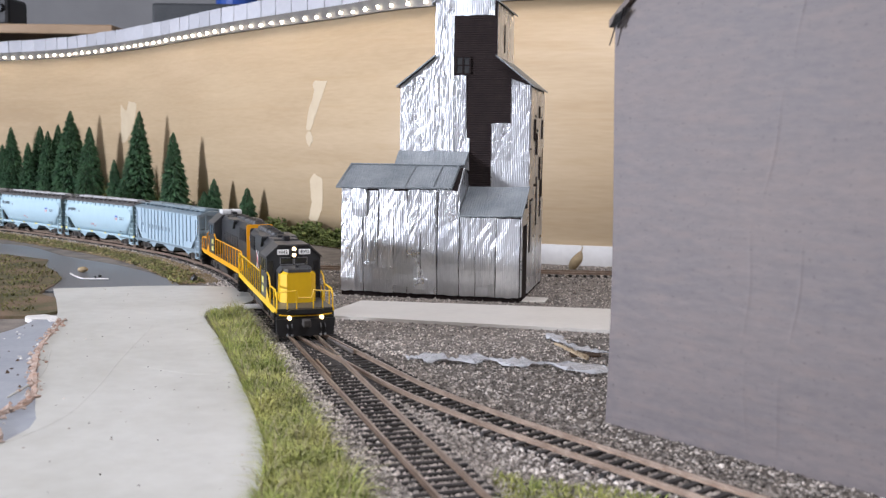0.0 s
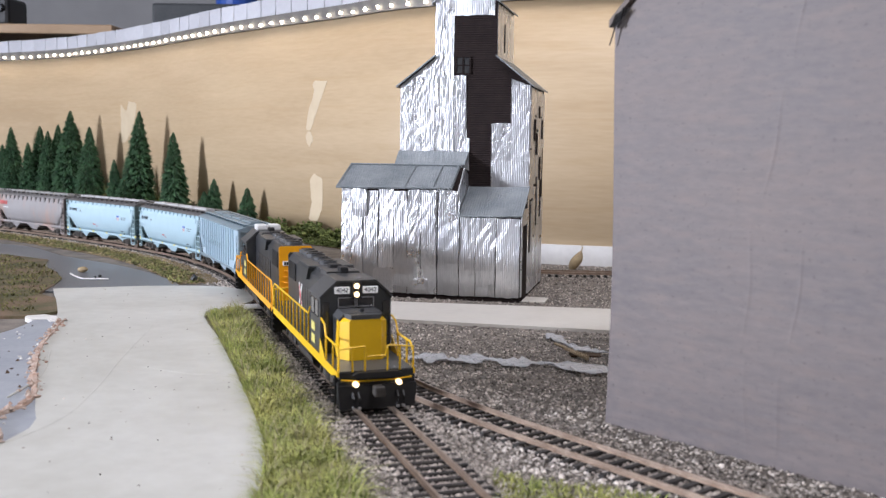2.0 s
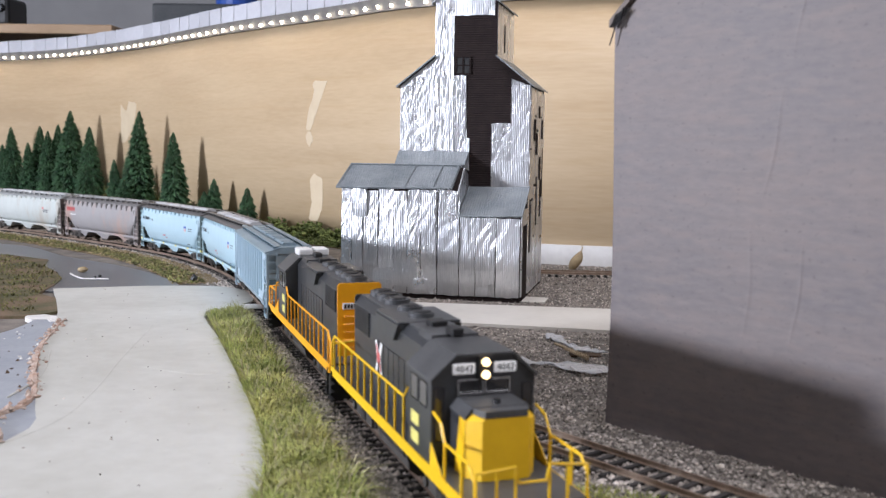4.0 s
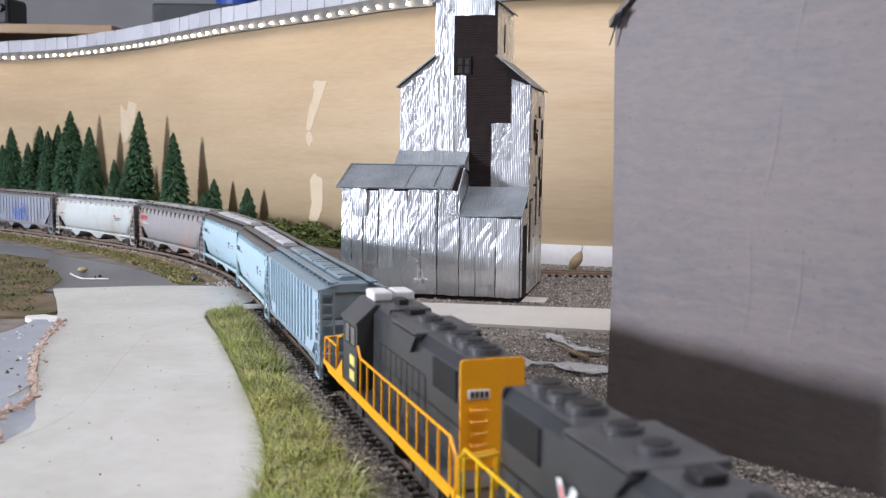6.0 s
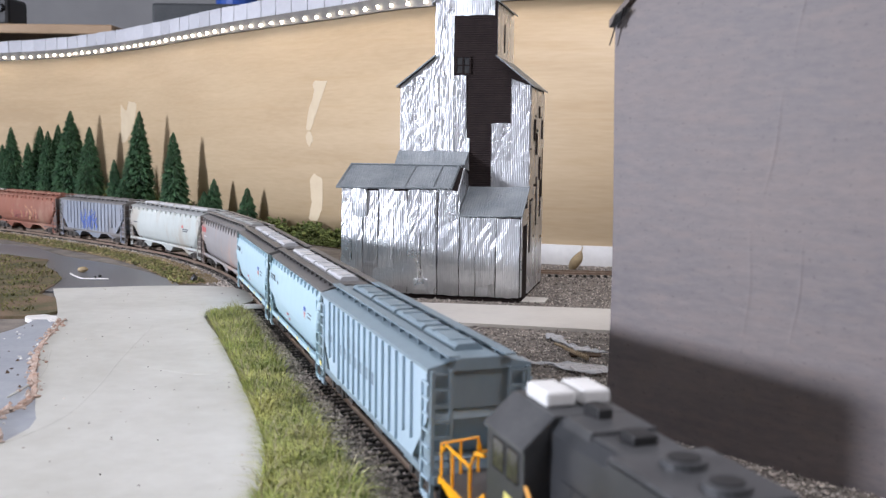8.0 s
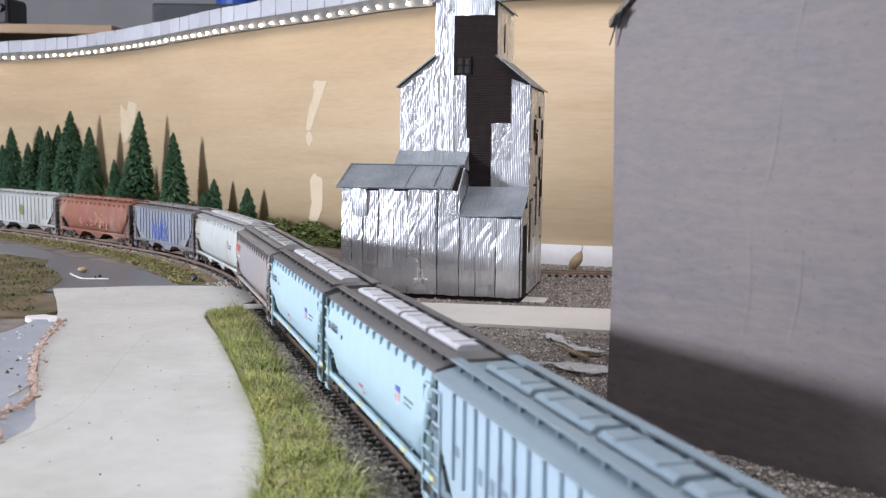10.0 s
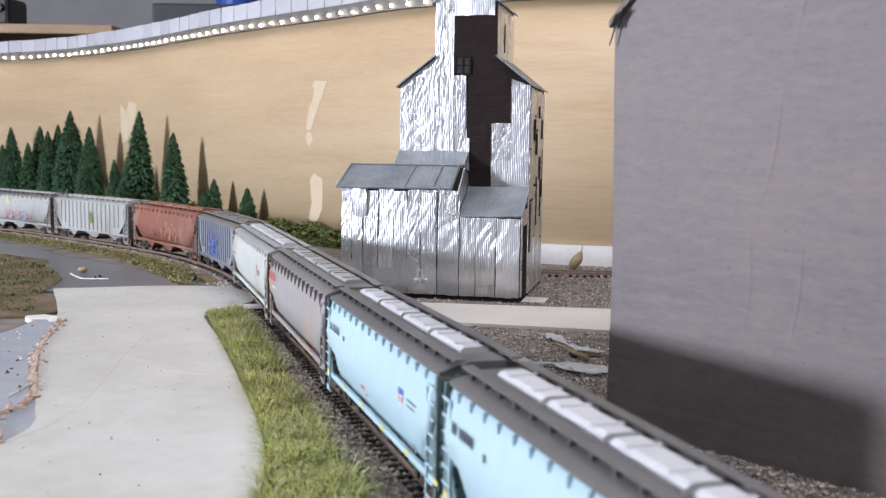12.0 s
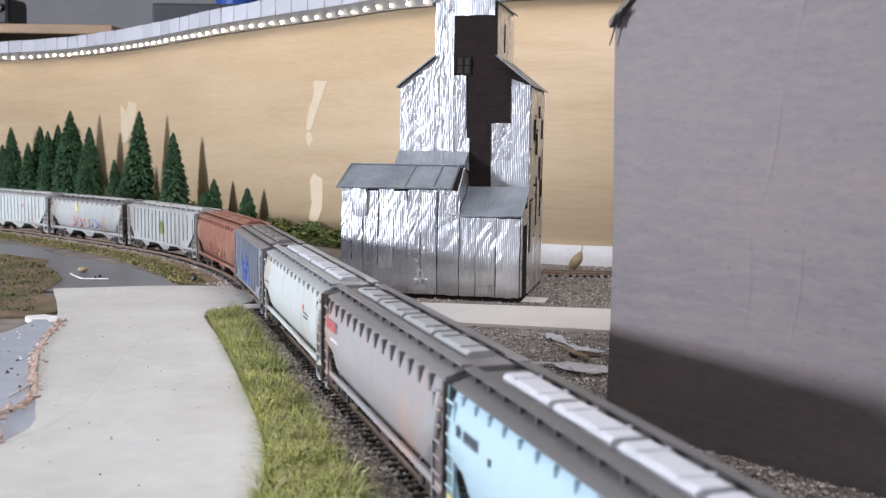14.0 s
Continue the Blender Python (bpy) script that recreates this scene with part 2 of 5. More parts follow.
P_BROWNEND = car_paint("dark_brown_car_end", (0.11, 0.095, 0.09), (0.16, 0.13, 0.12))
P_BROWNROOF = car_paint("dusty_grey_car_roof", (0.16, 0.155, 0.152), (0.225, 0.215, 0.21))
P_WHITE = streaked_paint("off_white_car_paint", (0.57, 0.605, 0.585), (0.47, 0.51, 0.49), (0.44, 0.40, 0.34))
P_GREY = streaked_paint("blue_grey_weathered_paint", (0.22, 0.245, 0.3), (0.31, 0.335, 0.385), (0.2, 0.19, 0.19))
P_RED = streaked_paint("rust_red_car_paint", (0.30, 0.125, 0.085), (0.235, 0.105, 0.075), (0.36, 0.22, 0.16))
P_PALE = streaked_paint("pale_grey_car_paint", (0.46, 0.475, 0.46), (0.36, 0.375, 0.36), (0.3, 0.27, 0.24))


# ---------------------------------------------------------------- mesh helpers (numbers in millimetres)
def box(bm, x0, x1, y0, y1, z0, z1, bevel=0.0):
    r = bmesh.ops.create_cube(bm, size=1)
    for v in r["verts"]:
        v.co = Vector(((x0 + x1) / 2 + v.co.x * (x1 - x0), (y0 + y1) / 2 + v.co.y * (y1 - y0), (z0 + z1) / 2 + v.co.z * (z1 - z0))) * MM
    if bevel:
        es = list({e for v in r["verts"] for e in v.link_edges})
        bmesh.ops.bevel(bm, geom=es, offset=bevel * MM, segments=2, affect="EDGES", profile=0.5)
    return bm


def rod(bm, pts, r, n=6):
    """A round bar through the points."""
    pts = [Vector(p) * MM for p in pts]
    rings = []
    for i, p in enumerate(pts):
        d = (pts[min(i + 1, len(pts) - 1)] - pts[max(i - 1, 0)]).normalized()
        q = d.to_track_quat("Z", "Y")
        rings.append([bm.verts.new(p + q @ Vector((math.cos(a) * r * MM, math.sin(a) * r * MM, 0))) for a in [2 * math.pi * k / n for k in range(n)]])
    for a, b in zip(rings, rings[1:]):
        for k in range(n):
            bm.faces.new((a[k], a[(k + 1) % n], b[(k + 1) % n], b[k]))
    bm.faces.new(rings[0][::-1]), bm.faces.new(rings[-1])
    return bm


def prism(bm, profile, lo, hi, axis="x"):
    """A closed profile pushed along an axis: x takes (y, z), y takes (x, z), z takes (x, y)."""
    def put(a, b, c):
        return Vector({"x": (c, a, b), "y": (a, c, b), "z": (a, b, c)}[axis]) * MM
    A = [bm.verts.new(put(a, b, lo)) for a, b in profile]
    B = [bm.verts.new(put(a, b, hi)) for a, b in profile]
    n = len(A)
    for k in range(n):
        bm.faces.new((A[k], A[(k + 1) % n], B[(k + 1) % n], B[k]))
    bm.faces.new(A[::-1]), bm.faces.new(B)
    return bm


def loft(bm, rings):
    rings = [[bm.verts.new(Vector(p) * MM) for p in r] for r in rings]
    n = len(rings[0])
    for a, b in zip(rings, rings[1:]):
        for k in range(n):
            bm.faces.new((a[k], a[(k + 1) % n], b[(k + 1) % n], b[k]))
    bm.faces.new(rings[0][::-1]), bm.faces.new(rings[-1])
    return bm


def mesh_of(name, bm, material, smooth=False):
    bmesh.ops.recalc_face_normals(bm, faces=bm.faces)
    me = bpy.data.meshes.new(name)
    bm.to_mesh(me)
    bm.free()
    me.materials.append(material)
    if smooth:
        me.polygons.foreach_set("use_smooth", [True] * len(me.polygons))
    return me


def part(name, bm, material, parent=None, label="", smooth=False):
    """One mesh object from a bmesh (or a ready mesh) under a thing or a part."""
    ob = new(name, mesh_of(name, bm, material, smooth) if isinstance(bm, bmesh.types.BMesh) else bm)
    ob.parent = parent
    return tagged(ob, label) if label else ob


def B():
    return bmesh.new()


def thing(name, label, category, group="", at=None):
    ob = new(name)
    ob.empty_display_size = 0.01
    if at is not None:
        ob.matrix_basis = at
    return tagged(ob, label, category, group)


def setting(name, bm, material, label="", category=""):
    return tagged(part(name, bm, material), label, category, kind="structure")


def raw(name, verts, faces, material, kind=""):
    me = bpy.data.meshes.new(name)
    me.from_pydata(verts, [], faces)
    me.materials.append(material)
    ob = new(name, me)
    return tagged(ob, kind=kind) if kind else ob


# ---------------------------------------------------------------- track lines (millimetres, plan)
def smooth_line(pts, n=24):
    q = [np.array(p, float) for p in pts]
    q = [2 * q[0] - q[1]] + q + [2 * q[-1] - q[-2]]
    out = []
    for i in range(1, len(q) - 2):
        a, b, c, d = q[i - 1:i + 3]
        for k in range(n):
            t = k / n
            out.append(0.5 * (2 * b + (c - a) * t + (2 * a - 5 * b + 4 * c - d) * t * t + (3 * b - a - 3 * c + d) * t ** 3))
    out.append(q[-2])
    return np.array(out)


class Line:
    def __init__(self, pts):
        self.p = smooth_line(pts)
        self.s = np.r_[0, np.cumsum(np.linalg.norm(np.diff(self.p, axis=0), axis=1))]

    def at(self, s, off=0.0):
        """Place and heading at the length s; off to the left of travel."""
        def xy(v):
            q = np.array([np.interp(v, self.s, self.p[:, 0]), np.interp(v, self.s, self.p[:, 1])])
            if v < 0:
                q = self.p[0] + (self.p[1] - self.p[0]) / self.s[1] * v
            return q
        a, b = xy(s - 6), xy(min(s + 6, self.s[-1]))
        d = (b - a) / np.linalg.norm(b - a)
        q = xy(s) + off * np.array([-d[1], d[0]])
        return q[0], q[1], math.atan2(d[1], d[0])


MAIN = Line([(-1531, 1635), (-1225, 1618), (-961, 1548), (-765, 1447), (-590, 1333), (-483, 1244), (-381, 1152), (-287, 1054), (-221, 958),
             (-175, 866), (-140, 768), (-108, 673), (-79, 587), (-49, 497), (-19, 408), (11, 319), (132, -48), (412, -896)])
SIDING = Line([(-105, 662), (-76, 599), (-49, 547), (-16, 484), (11, 443), (35, 411), (65, 374), (99, 333), (152, 272), (330, 60)])
BACK = Line([(-404, 1033), (-194, 965), (0, 948), (147, 942), (415, 928)])

# ---------------------------------------------------------------- the room
def room():
    bm = B()
    box(bm, -2600, 2600, -2600, 2900, -1000, -960)
    setting("floor", bm, M["floor"], "brown floor of the workshop room", "floor")
    bm = B()
    box(bm, -2600, 2600, -2600, 2900, 1480, 1520)
    setting("ceiling", bm, M["ceiling"], "white flat room ceiling", "ceiling")
    for name, b in (("wall_north", (-2600, 2600, 2800, 2900)), ("wall_south", (-2600, 2600, -2600, -2500)), ("wall_east", (2500, 2600, -2500, 2800))):
        bm = B()
        box(bm, *b, -960, 1480)
        setting(name, bm, M["grey_wall"], "plain matt grey room wall", "wall")
    # side wall with its window opening
    bm = B()
    for b in ((-2600, -2500, -2500, -710, -960, 1480), (-2600, -2500, 10, 2800, -960, 1480), (-2600, -2500, -710, 10, -960, 200), (-2600, -2500, -710, 10, 680, 1480)):
        box(bm, *b)
    setting("wall_west", bm, M["grey_wall"], "plain matt grey room wall with a window", "wall")
    win = tagged(new("window_1"), "white framed window letting daylight in", "window", kind="structure")
    for y0, y1, z0, z1 in ((-710, -675, 200, 680), (-25, 10, 200, 680), (-675, -25, 200, 235), (-675, -25, 645, 680)):
        bm = B()
        box(bm, -2590, -2510, y0, y1, z0, z1, 4)
        part("window_frame", bm, M["white_trim"], win)


def added_fill_housings():
    # unseen housings added around the two ceiling fills
    fx = thing("fill_light_housing", "flat white housing of the unseen fill light over the layout", "lamp")
    part("housing", box(B(), -830, 530, 230, 770, 1425, 1479.5, 6), M["white_trim"], fx)
    fx = thing("fill_light_housing", "flat white housing of the unseen fill light added over the aisle", "lamp")
    part("housing", box(B(), 480, 1320, -470, 70, 1425, 1479.5, 6), M["white_trim"], fx)


def layout_table():
    bm = B()
    prism(bm, [(-2300, -700), (900, -700), (900, 990), (324, 1000), (123, 1040), (-25, 1120), (-129, 1228), (-308, 1420), (-572, 1735), (-859, 1950), (-1500, 2184), (-2300, 2234)], -60, 0, "z")
    setting("ground", bm, M["ground"], "dark grey gravel ground of a model railway layout", "ground")


WALL = smooth_line([(898, 972), (514, 977), (324, 996), (123, 1035), (-25, 1115), (-129, 1224), (-308, 1416), (-572, 1731), (-859, 1945), (-1500, 2180), (-2300, 2230)], 12)


def ribbon(bm, line, off0, off1, z0, z1):
    """A curved board along a plan line, between two offsets and two heights."""
    t = np.gradient(line, axis=0)
    t /= np.linalg.norm(t, axis=1)[:, None]
    nrm = np.stack([t[:, 1], -t[:, 0]], 1)
    rings = []
    for p, n in zip(line, nrm):
        a, b = p + n * off0, p + n * off1
        rings.append([(a[0], a[1], z0), (b[0], b[1], z0), (b[0], b[1], z1), (a[0], a[1], z1)])
    return loft(bm, rings)


LED_Z = 276 + 4.5


def backdrop():
    ob = setting("wall_backdrop", ribbon(B(), WALL, 0, 6, -60, LED_Z + 12), M["wood"], "curved bare birch plywood backdrop with pale filler patches", "backdrop")
    ob.data.polygons.foreach_set("use_smooth", [True] * len(ob.data.polygons))
    trim = ribbon(B(), WALL[:52], -3, -0.2, 0, 21)
    setting("baseboard", trim, M["white_trim"], "white painted strip along the backdrop's foot", "trim")


def wall_at(s):
    d = np.r_[0, np.cumsum(np.linalg.norm(np.diff(WALL, axis=0), axis=1))]
    p = np.array([np.interp(s, d, WALL[:, 0]), np.interp(s, d, WALL[:, 1])])
    q = np.array([np.interp(s + 4, d, WALL[:, 0]), np.interp(s + 4, d, WALL[:, 1])])
    return p, math.atan2(q[1] - p[1], q[0] - p[0])


def wall_s(x):
    """Length along the backdrop at the plan coordinate x."""
    d = np.r_[0, np.cumsum(np.linalg.norm(np.diff(WALL, axis=0), axis=1))]
    return float(np.interp(-x, -WALL[:, 0], d))


def light_strip():
    strip = thing("light_strip", "string of lit warm white beads under the backdrop's top edge", "lights")
    part("channel", ribbon(B(), WALL, -6, -0.3, LED_Z - 6, LED_Z + 9), M["channel"], strip, "thin grey channel")
    bm = B()
    bmesh.ops.create_icosphere(bm, subdivisions=1, radius=2.2 * MM)
    bead = mesh_of("bead", bm, M["bead"], True)
    s, end = wall_s(330), 2500
    while s < end:
        p, a = wall_at(s)
        n = np.array([-math.sin(a), math.cos(a)])
        o = part("bead", bead, None, strip)
        q = p + n * 8.6
        o.location = (q[0] * MM, q[1] * MM, (LED_Z - 1.5 + random.uniform(-0.8, 0.8)) * MM)
        s += random.uniform(23.4, 25.6)
    bm = B()
    box(bm, -16.9, 16.9, -1.2, 1.2, 0, 22, 0.5)
    tab = mesh_of("tab", bm, M["tab"])
    rows = thing("tab_row", "row of white foam tabs along the backdrop's top edge", "trim")
    s = wall_s(80)
    while s < end:
        p, a = wall_at(s)
        o = part("tab", tab, None, rows)
        n = np.array([-math.sin(a), math.cos(a)])
        q = p + n * 3
        o.matrix_basis = pose(q[0] * MM, q[1] * MM, (LED_Z + 9.1 + random.uniform(-0.5, 0.3)) * MM, random.uniform(-2, 2), random.uniform(-1.5, 1.5), math.degrees(a) + random.uniform(-1, 1))
        s += 35.2


def filler_patches():
    """Thin scraped smears of filler on the plywood: plan x of the wall, outline (along the wall, height)."""
    rng = random.Random(4)
    for x, outline in ((-163, ((-16, 202), (3, 200), (2, 186), (9, 166), (13, 143), (7, 141), (0, 160), (-9, 182))),
                       (-163, ((6, 138), (12, 138), (13, 126), (9, 120), (4, 128))),
                       (-163, ((-9, 80), (3, 84), (8, 72), (6, 50), (9, 28), (-2, 26), (-10, 46))),
                       (-540, ((-24, 186), (-4, 190), (2, 176), (18, 186), (24, 180), (16, 160), (26, 134), (10, 120), (-2, 132), (-14, 150)))):
        p, a = wall_at(wall_s(x))
        n = np.array([-math.sin(a), math.cos(a)])
        ring = [(q[0] * 1.5 + rng.uniform(-1.2, 1.2), q[1] + rng.uniform(-1.2, 1.2)) for q in smooth_line(list(outline) + [outline[0]], 4)[:-1]]
        ob = setting("trim", prism(B(), ring, -0.25, 0.1, "y"), M["filler"], "pale scraped smear of wood filler on the plywood", "filler patch")
        q = p + n * 0.35
        ob.matrix_basis = pose(q[0] * MM, q[1] * MM, 0, 0, 0, math.degrees(a))


# ---------------------------------------------------------------- roads and ground pieces
def slab(name, pts, z0, z1, material, label, category, n=5):
    """A flat sheet with a smooth outline."""
    out = smooth_line(pts + [pts[0]], n)[:-1] if n > 1 else pts
    bm = B()
    prism(bm, [tuple(p) for p in out], z0, z1, "z")
    return setting(name, bm, material, label, category)


def scatter_stones(name, spots, size, material, seed):
    """Joined angular pebbles at the spots (x, y, z), millimetres."""
    rng = np.random.default_rng(seed)
    base = np.array([(1, 0, 0), (-1, 0, 0), (0, 1, 0), (0, -1, 0), (0, 0, 1), (0, 0, -1)], float)
    tri = np.array([(0, 2, 4), (2, 1, 4), (1, 3, 4), (3, 0, 4), (2, 0, 5), (1, 2, 5), (3, 1, 5), (0, 3, 5)])
    n = len(spots)
    v = base[None] * rng.uniform(0.55, 1.25, (n, 6, 3)) * (rng.uniform(*size, (n, 1, 1)) / 2) + rng.normal(0, 0.12, (n, 6, 3))
    a = rng.uniform(0, 2 * np.pi, n)
    ca, sa = np.cos(a)[:, None], np.sin(a)[:, None]
    x = v[..., 0] * ca - v[..., 1] * sa
    y = v[..., 0] * sa + v[..., 1] * ca
    v = np.stack([x, y, v[..., 2] * 0.8], -1) + np.asarray(spots)[:, None, :]
    f = (tri[None] + 6 * np.arange(n)[:, None, None]).reshape(-1, 3)
    ob = raw(name, (v.reshape(-1, 3) * MM).tolist(), f.tolist(), material, "stuff")
    return tagged(ob, "loose grey crushed-stone ballast on the layout", "ballast")


def inside(poly, x, y):
    """Which of the points lie in the polygon."""
    r = np.zeros(len(x), bool)
    for (x0, y0), (x1, y1) in zip(poly, poly[1:] + poly[:1]):
        if y0 != y1:
            r ^= ((y0 > y) != (y1 > y)) & (x < (x1 - x0) * (y - y0) / (y1 - y0) + x0)
    return r


ROAD = [(-317, 797), (-230, 822), (-172, 813), (-145, 747), (-169, 698), (-138, 602), (-106, 504), (-81, 423), (-68, 372), (-64, 322), (-80, 231),
        (-131, 130), (-261, 130), (-240, 249), (-175, 383), (-190, 453), (-232, 562), (-262, 663), (-293, 742)]
ROAD_2 = [(-87, 693), (109, 649), (330, 599), (328, 715), (123, 737), (-63, 762)]
ASPHALT = [(-608, 1187), (-484, 1136), (-404, 1042), (-319, 966), (-255, 889), (-226, 819), (-321, 793), (-341, 854), (-382, 946), (-461, 1046), (-611, 1078)]
MOSS = [(-322, 779), (-335, 863), (-386, 951), (-461, 1041), (-855, 1044), (-869, 666), (-284, 676)]
GRASS = [(-168, 698), (-137, 721), (-122, 650), (-96, 554), (-69, 467), (-45, 389), (-24, 322), (0, 241), (-55, 241), (-63, 322), (-66, 372), (-80, 423), (-104, 504), (-136, 602)]
FOAM = [(-276, 668), (-258, 655), (-229, 562), (-180, 455), (-158, 386), (-150, 300), (-180, 180), (-330, 180), (-330, 420), (-300, 500), (-285, 585), (-275, 625)]


def ground_pieces():
    slab("road", ROAD, 0.2, 3.2, M["road"], "smooth off-white card road sheet with scuffs and creases", "road", 4)
    slab("road_2", ROAD_2, 0.2, 2.4, M["road2"], "cream card strip road before the metal-clad elevator", "road", 1)
    slab("pavement", ASPHALT, 0.1, 1.6, M["asphalt"], "worn grey asphalt patch beside the track curve", "pavement", 3)
    slab("ground_moss", MOSS, 0.1, 2.2, M["moss"], "mossy brown dirt patch", "ground", 2)
    slab("ground_foam", FOAM, 0.1, 2.4, M["foam"], "bare blue-grey foam board with torn edges", "ground", 3)
    rng = random.Random(8)
    # torn edge between the foam board and the road
    bm = B()
    edge = smooth_line([(-257, 655), (-248, 625), (-233, 562), (-212, 504), (-192, 453), (-195, 417), (-179, 383), (-205, 299)], 8)
    rings = []
    for i, p in enumerate(edge):
        w = 2.6 + rng.uniform(-1.2, 1.2)
        h = 3.6 + rng.uniform(-0.6, 0.8)
        rings.append([(p[0] - w, p[1], 0.5), (p[0] + w, p[1], 0.5), (p[0] + w * 0.6, p[1], h + 0.2), (p[0], p[1], h), (p[0] - w * 0.7, p[1], h - 0.8)])
    setting("trim_1", loft(bm, rings), M["torn"], "torn reddish plaster edge beside the card road", "trim")
    out = [(-286, 672), (-276, 678), (-266, 673), (-262, 680), (-256, 671), (-255, 658), (-262, 652), (-268, 661), (-277, 658), (-284, 664)]
    slab("trim_2", out, 0.3, 3.0, M["plaster"], "chipped white plaster ridge", "trim", 2)
    # white filler smear where the road meets the rails
    slab("trim_3", [(-160, 703), (-132, 711), (-129, 724), (-147, 728), (-163, 714)], 3.3, 3.9, M["plaster"], "white plaster smear at the crossing", "trim", 3)


def plaster_chips():
    """Small white and dark chips on the foam board and along the road's torn edge."""
    rng = np.random.default_rng(77)
    x, y = rng.uniform(-300, -170, 700), rng.uniform(400, 690, 700)
    k = inside(FOAM, x, y)
    ob = scatter_stones("plaster_chips", np.stack([x[k], y[k], np.full(k.sum(), 2.6)], 1)[:70], (0.8, 3.4), M["plaster"], 78)
    tagged(ob, "small white plaster chips on the foam board", "chips")
    ob = scatter_stones("bark_chips", np.stack([x[k], y[k], np.full(k.sum(), 2.6)], 1)[70:110], (0.8, 3.2), M["bark"], 79)
    tagged(ob, "dark slivers lying on the foam board", "chips")
    edge = smooth_line([(-257, 655), (-248, 625), (-233, 562), (-212, 504), (-192, 453), (-195, 417), (-179, 383)], 30)
    sp = np.c_[edge + rng.normal(0, 2.2, edge.shape), rng.uniform(2.4, 4.2, len(edge))]
    ob = scatter_stones("edge_crumbs", sp, (1.5, 4.5), M["torn"], 80)
    tagged(ob, "reddish crumbs along the torn road edge", "crumbs")


def verge():
    """Weedy gravel verge on the inside of the curve."""
    rng = np.random.default_rng(41)
    n = 9000
    s, off = rng.uniform(850, 1640, n), -rng.uniform(20, 62, n)
    pts = np.array([MAIN.at(a, b)[:2] for a, b in zip(s, off)])
    k = ~inside(ROAD, pts[:, 0], pts[:, 1])
    ob = scatter_stones("verge_gravel", np.c_[pts, rng.uniform(0.3, 1.8, n)][k], (1.2, 3.0), M["nut"], 43)
    tagged(ob, "brown gravel on the verge of the curve", "gravel")
    k &= (off < -34) & (rng.random(n) < 0.4)
    ob = scatter_stones("verge_weeds", np.c_[pts, rng.uniform(1.2, 3.5, n)][k], (1.8, 4.2), M["moss_tuft"], 44)
    tagged(ob, "low olive weeds on the verge of the curve", "weeds")


def road_specks():
    """Loose grit and chips on the card road."""
    rng = np.random.default_rng(17)
    x, y = rng.uniform(-300, -60, 900), rng.uniform(300, 830, 900)
    k = inside(ROAD, x, y) & (rng.random(900) < 0.28)
    ob = scatter_stones("road_grit", np.stack([x[k], y[k], np.full(k.sum(), 3.3)], 1), (0.4, 1.5), M["stone"], 19)
    tagged(ob, "scattered grit and chips on the card road", "grit")
    # long crease ridges in the card
    for pts in ([(-190, 640), (-178, 540), (-168, 470), (-166, 410), (-190, 340)], [(-225, 560), (-206, 500), (-204, 455)], [(-160, 520), (-128, 505), (-112, 512)]):
        line = smooth_line(pts, 6)
        bm = B()
        rod(bm, [(p[0], p[1], 2.85) for p in line], 0.5, 8)
        setting("trim_4", bm, M["road"], "raised crease in the card road", "crease")


def ballast():
    rng = np.random.default_rng(3)
    # gravel of the yard, thinning with distance
    n = 46000
    y = 300 + 720 * rng.random(n) ** 1.5
    x = rng.uniform(-0.12, 0.40, n) * y + rng.uniform(-40, 40, n)
    dm = np.array([np.min(np.hypot(MAIN.p[:, 0] - a, MAIN.p[:, 1] - b)) for a, b in zip(x, y)])
    keep = ~inside(ROAD_2, x, y) & (dm > 12) & ~inside(ROAD, x, y) & ~inside(GRASS, x, y)
    x, y = x[keep], y[keep]
    scatter_stones("yard_gravel", np.stack([x, y, rng.uniform(0.1, 0.7, len(x))], 1), (0.9, 2.1), M["stone"], 5)
    q = rng.random(len(x)) < 0.16
    scatter_stones("pale_yard_gravel", np.stack([x[q] + 1.1, y[q] - 0.9, rng.uniform(0.4, 1.0, q.sum())], 1), (0.9, 2.2), M["pale_stone"], 15)
    # shoulders of the main line, paler stones
    for nm, line, s0, s1, m, seed in (("main_ballast", MAIN, 850, 2360, 40000, 7), ("siding_ballast", SIDING, 60, 520, 7000, 9), ("back_ballast", BACK, 240, 900, 4000, 10)):
        s = s0 + (s1 - s0) * rng.random(m) ** 0.75
        off = rng.normal(0, 14.5, m)
        pts = np.array([line.at(a, b)[:2] for a, b in zip(s, off)])
        z = np.where(np.abs(off) < 8, 0.9, np.where(np.abs(off) < 16, 1.3, 0.6)) + rng.uniform(-0.3, 0.4, m)
        k = ~inside(ROAD, pts[:, 0], pts[:, 1])
        scatter_stones(nm, np.c_[pts, z][k], (1.2, 2.8), M["pale_stone"], seed)


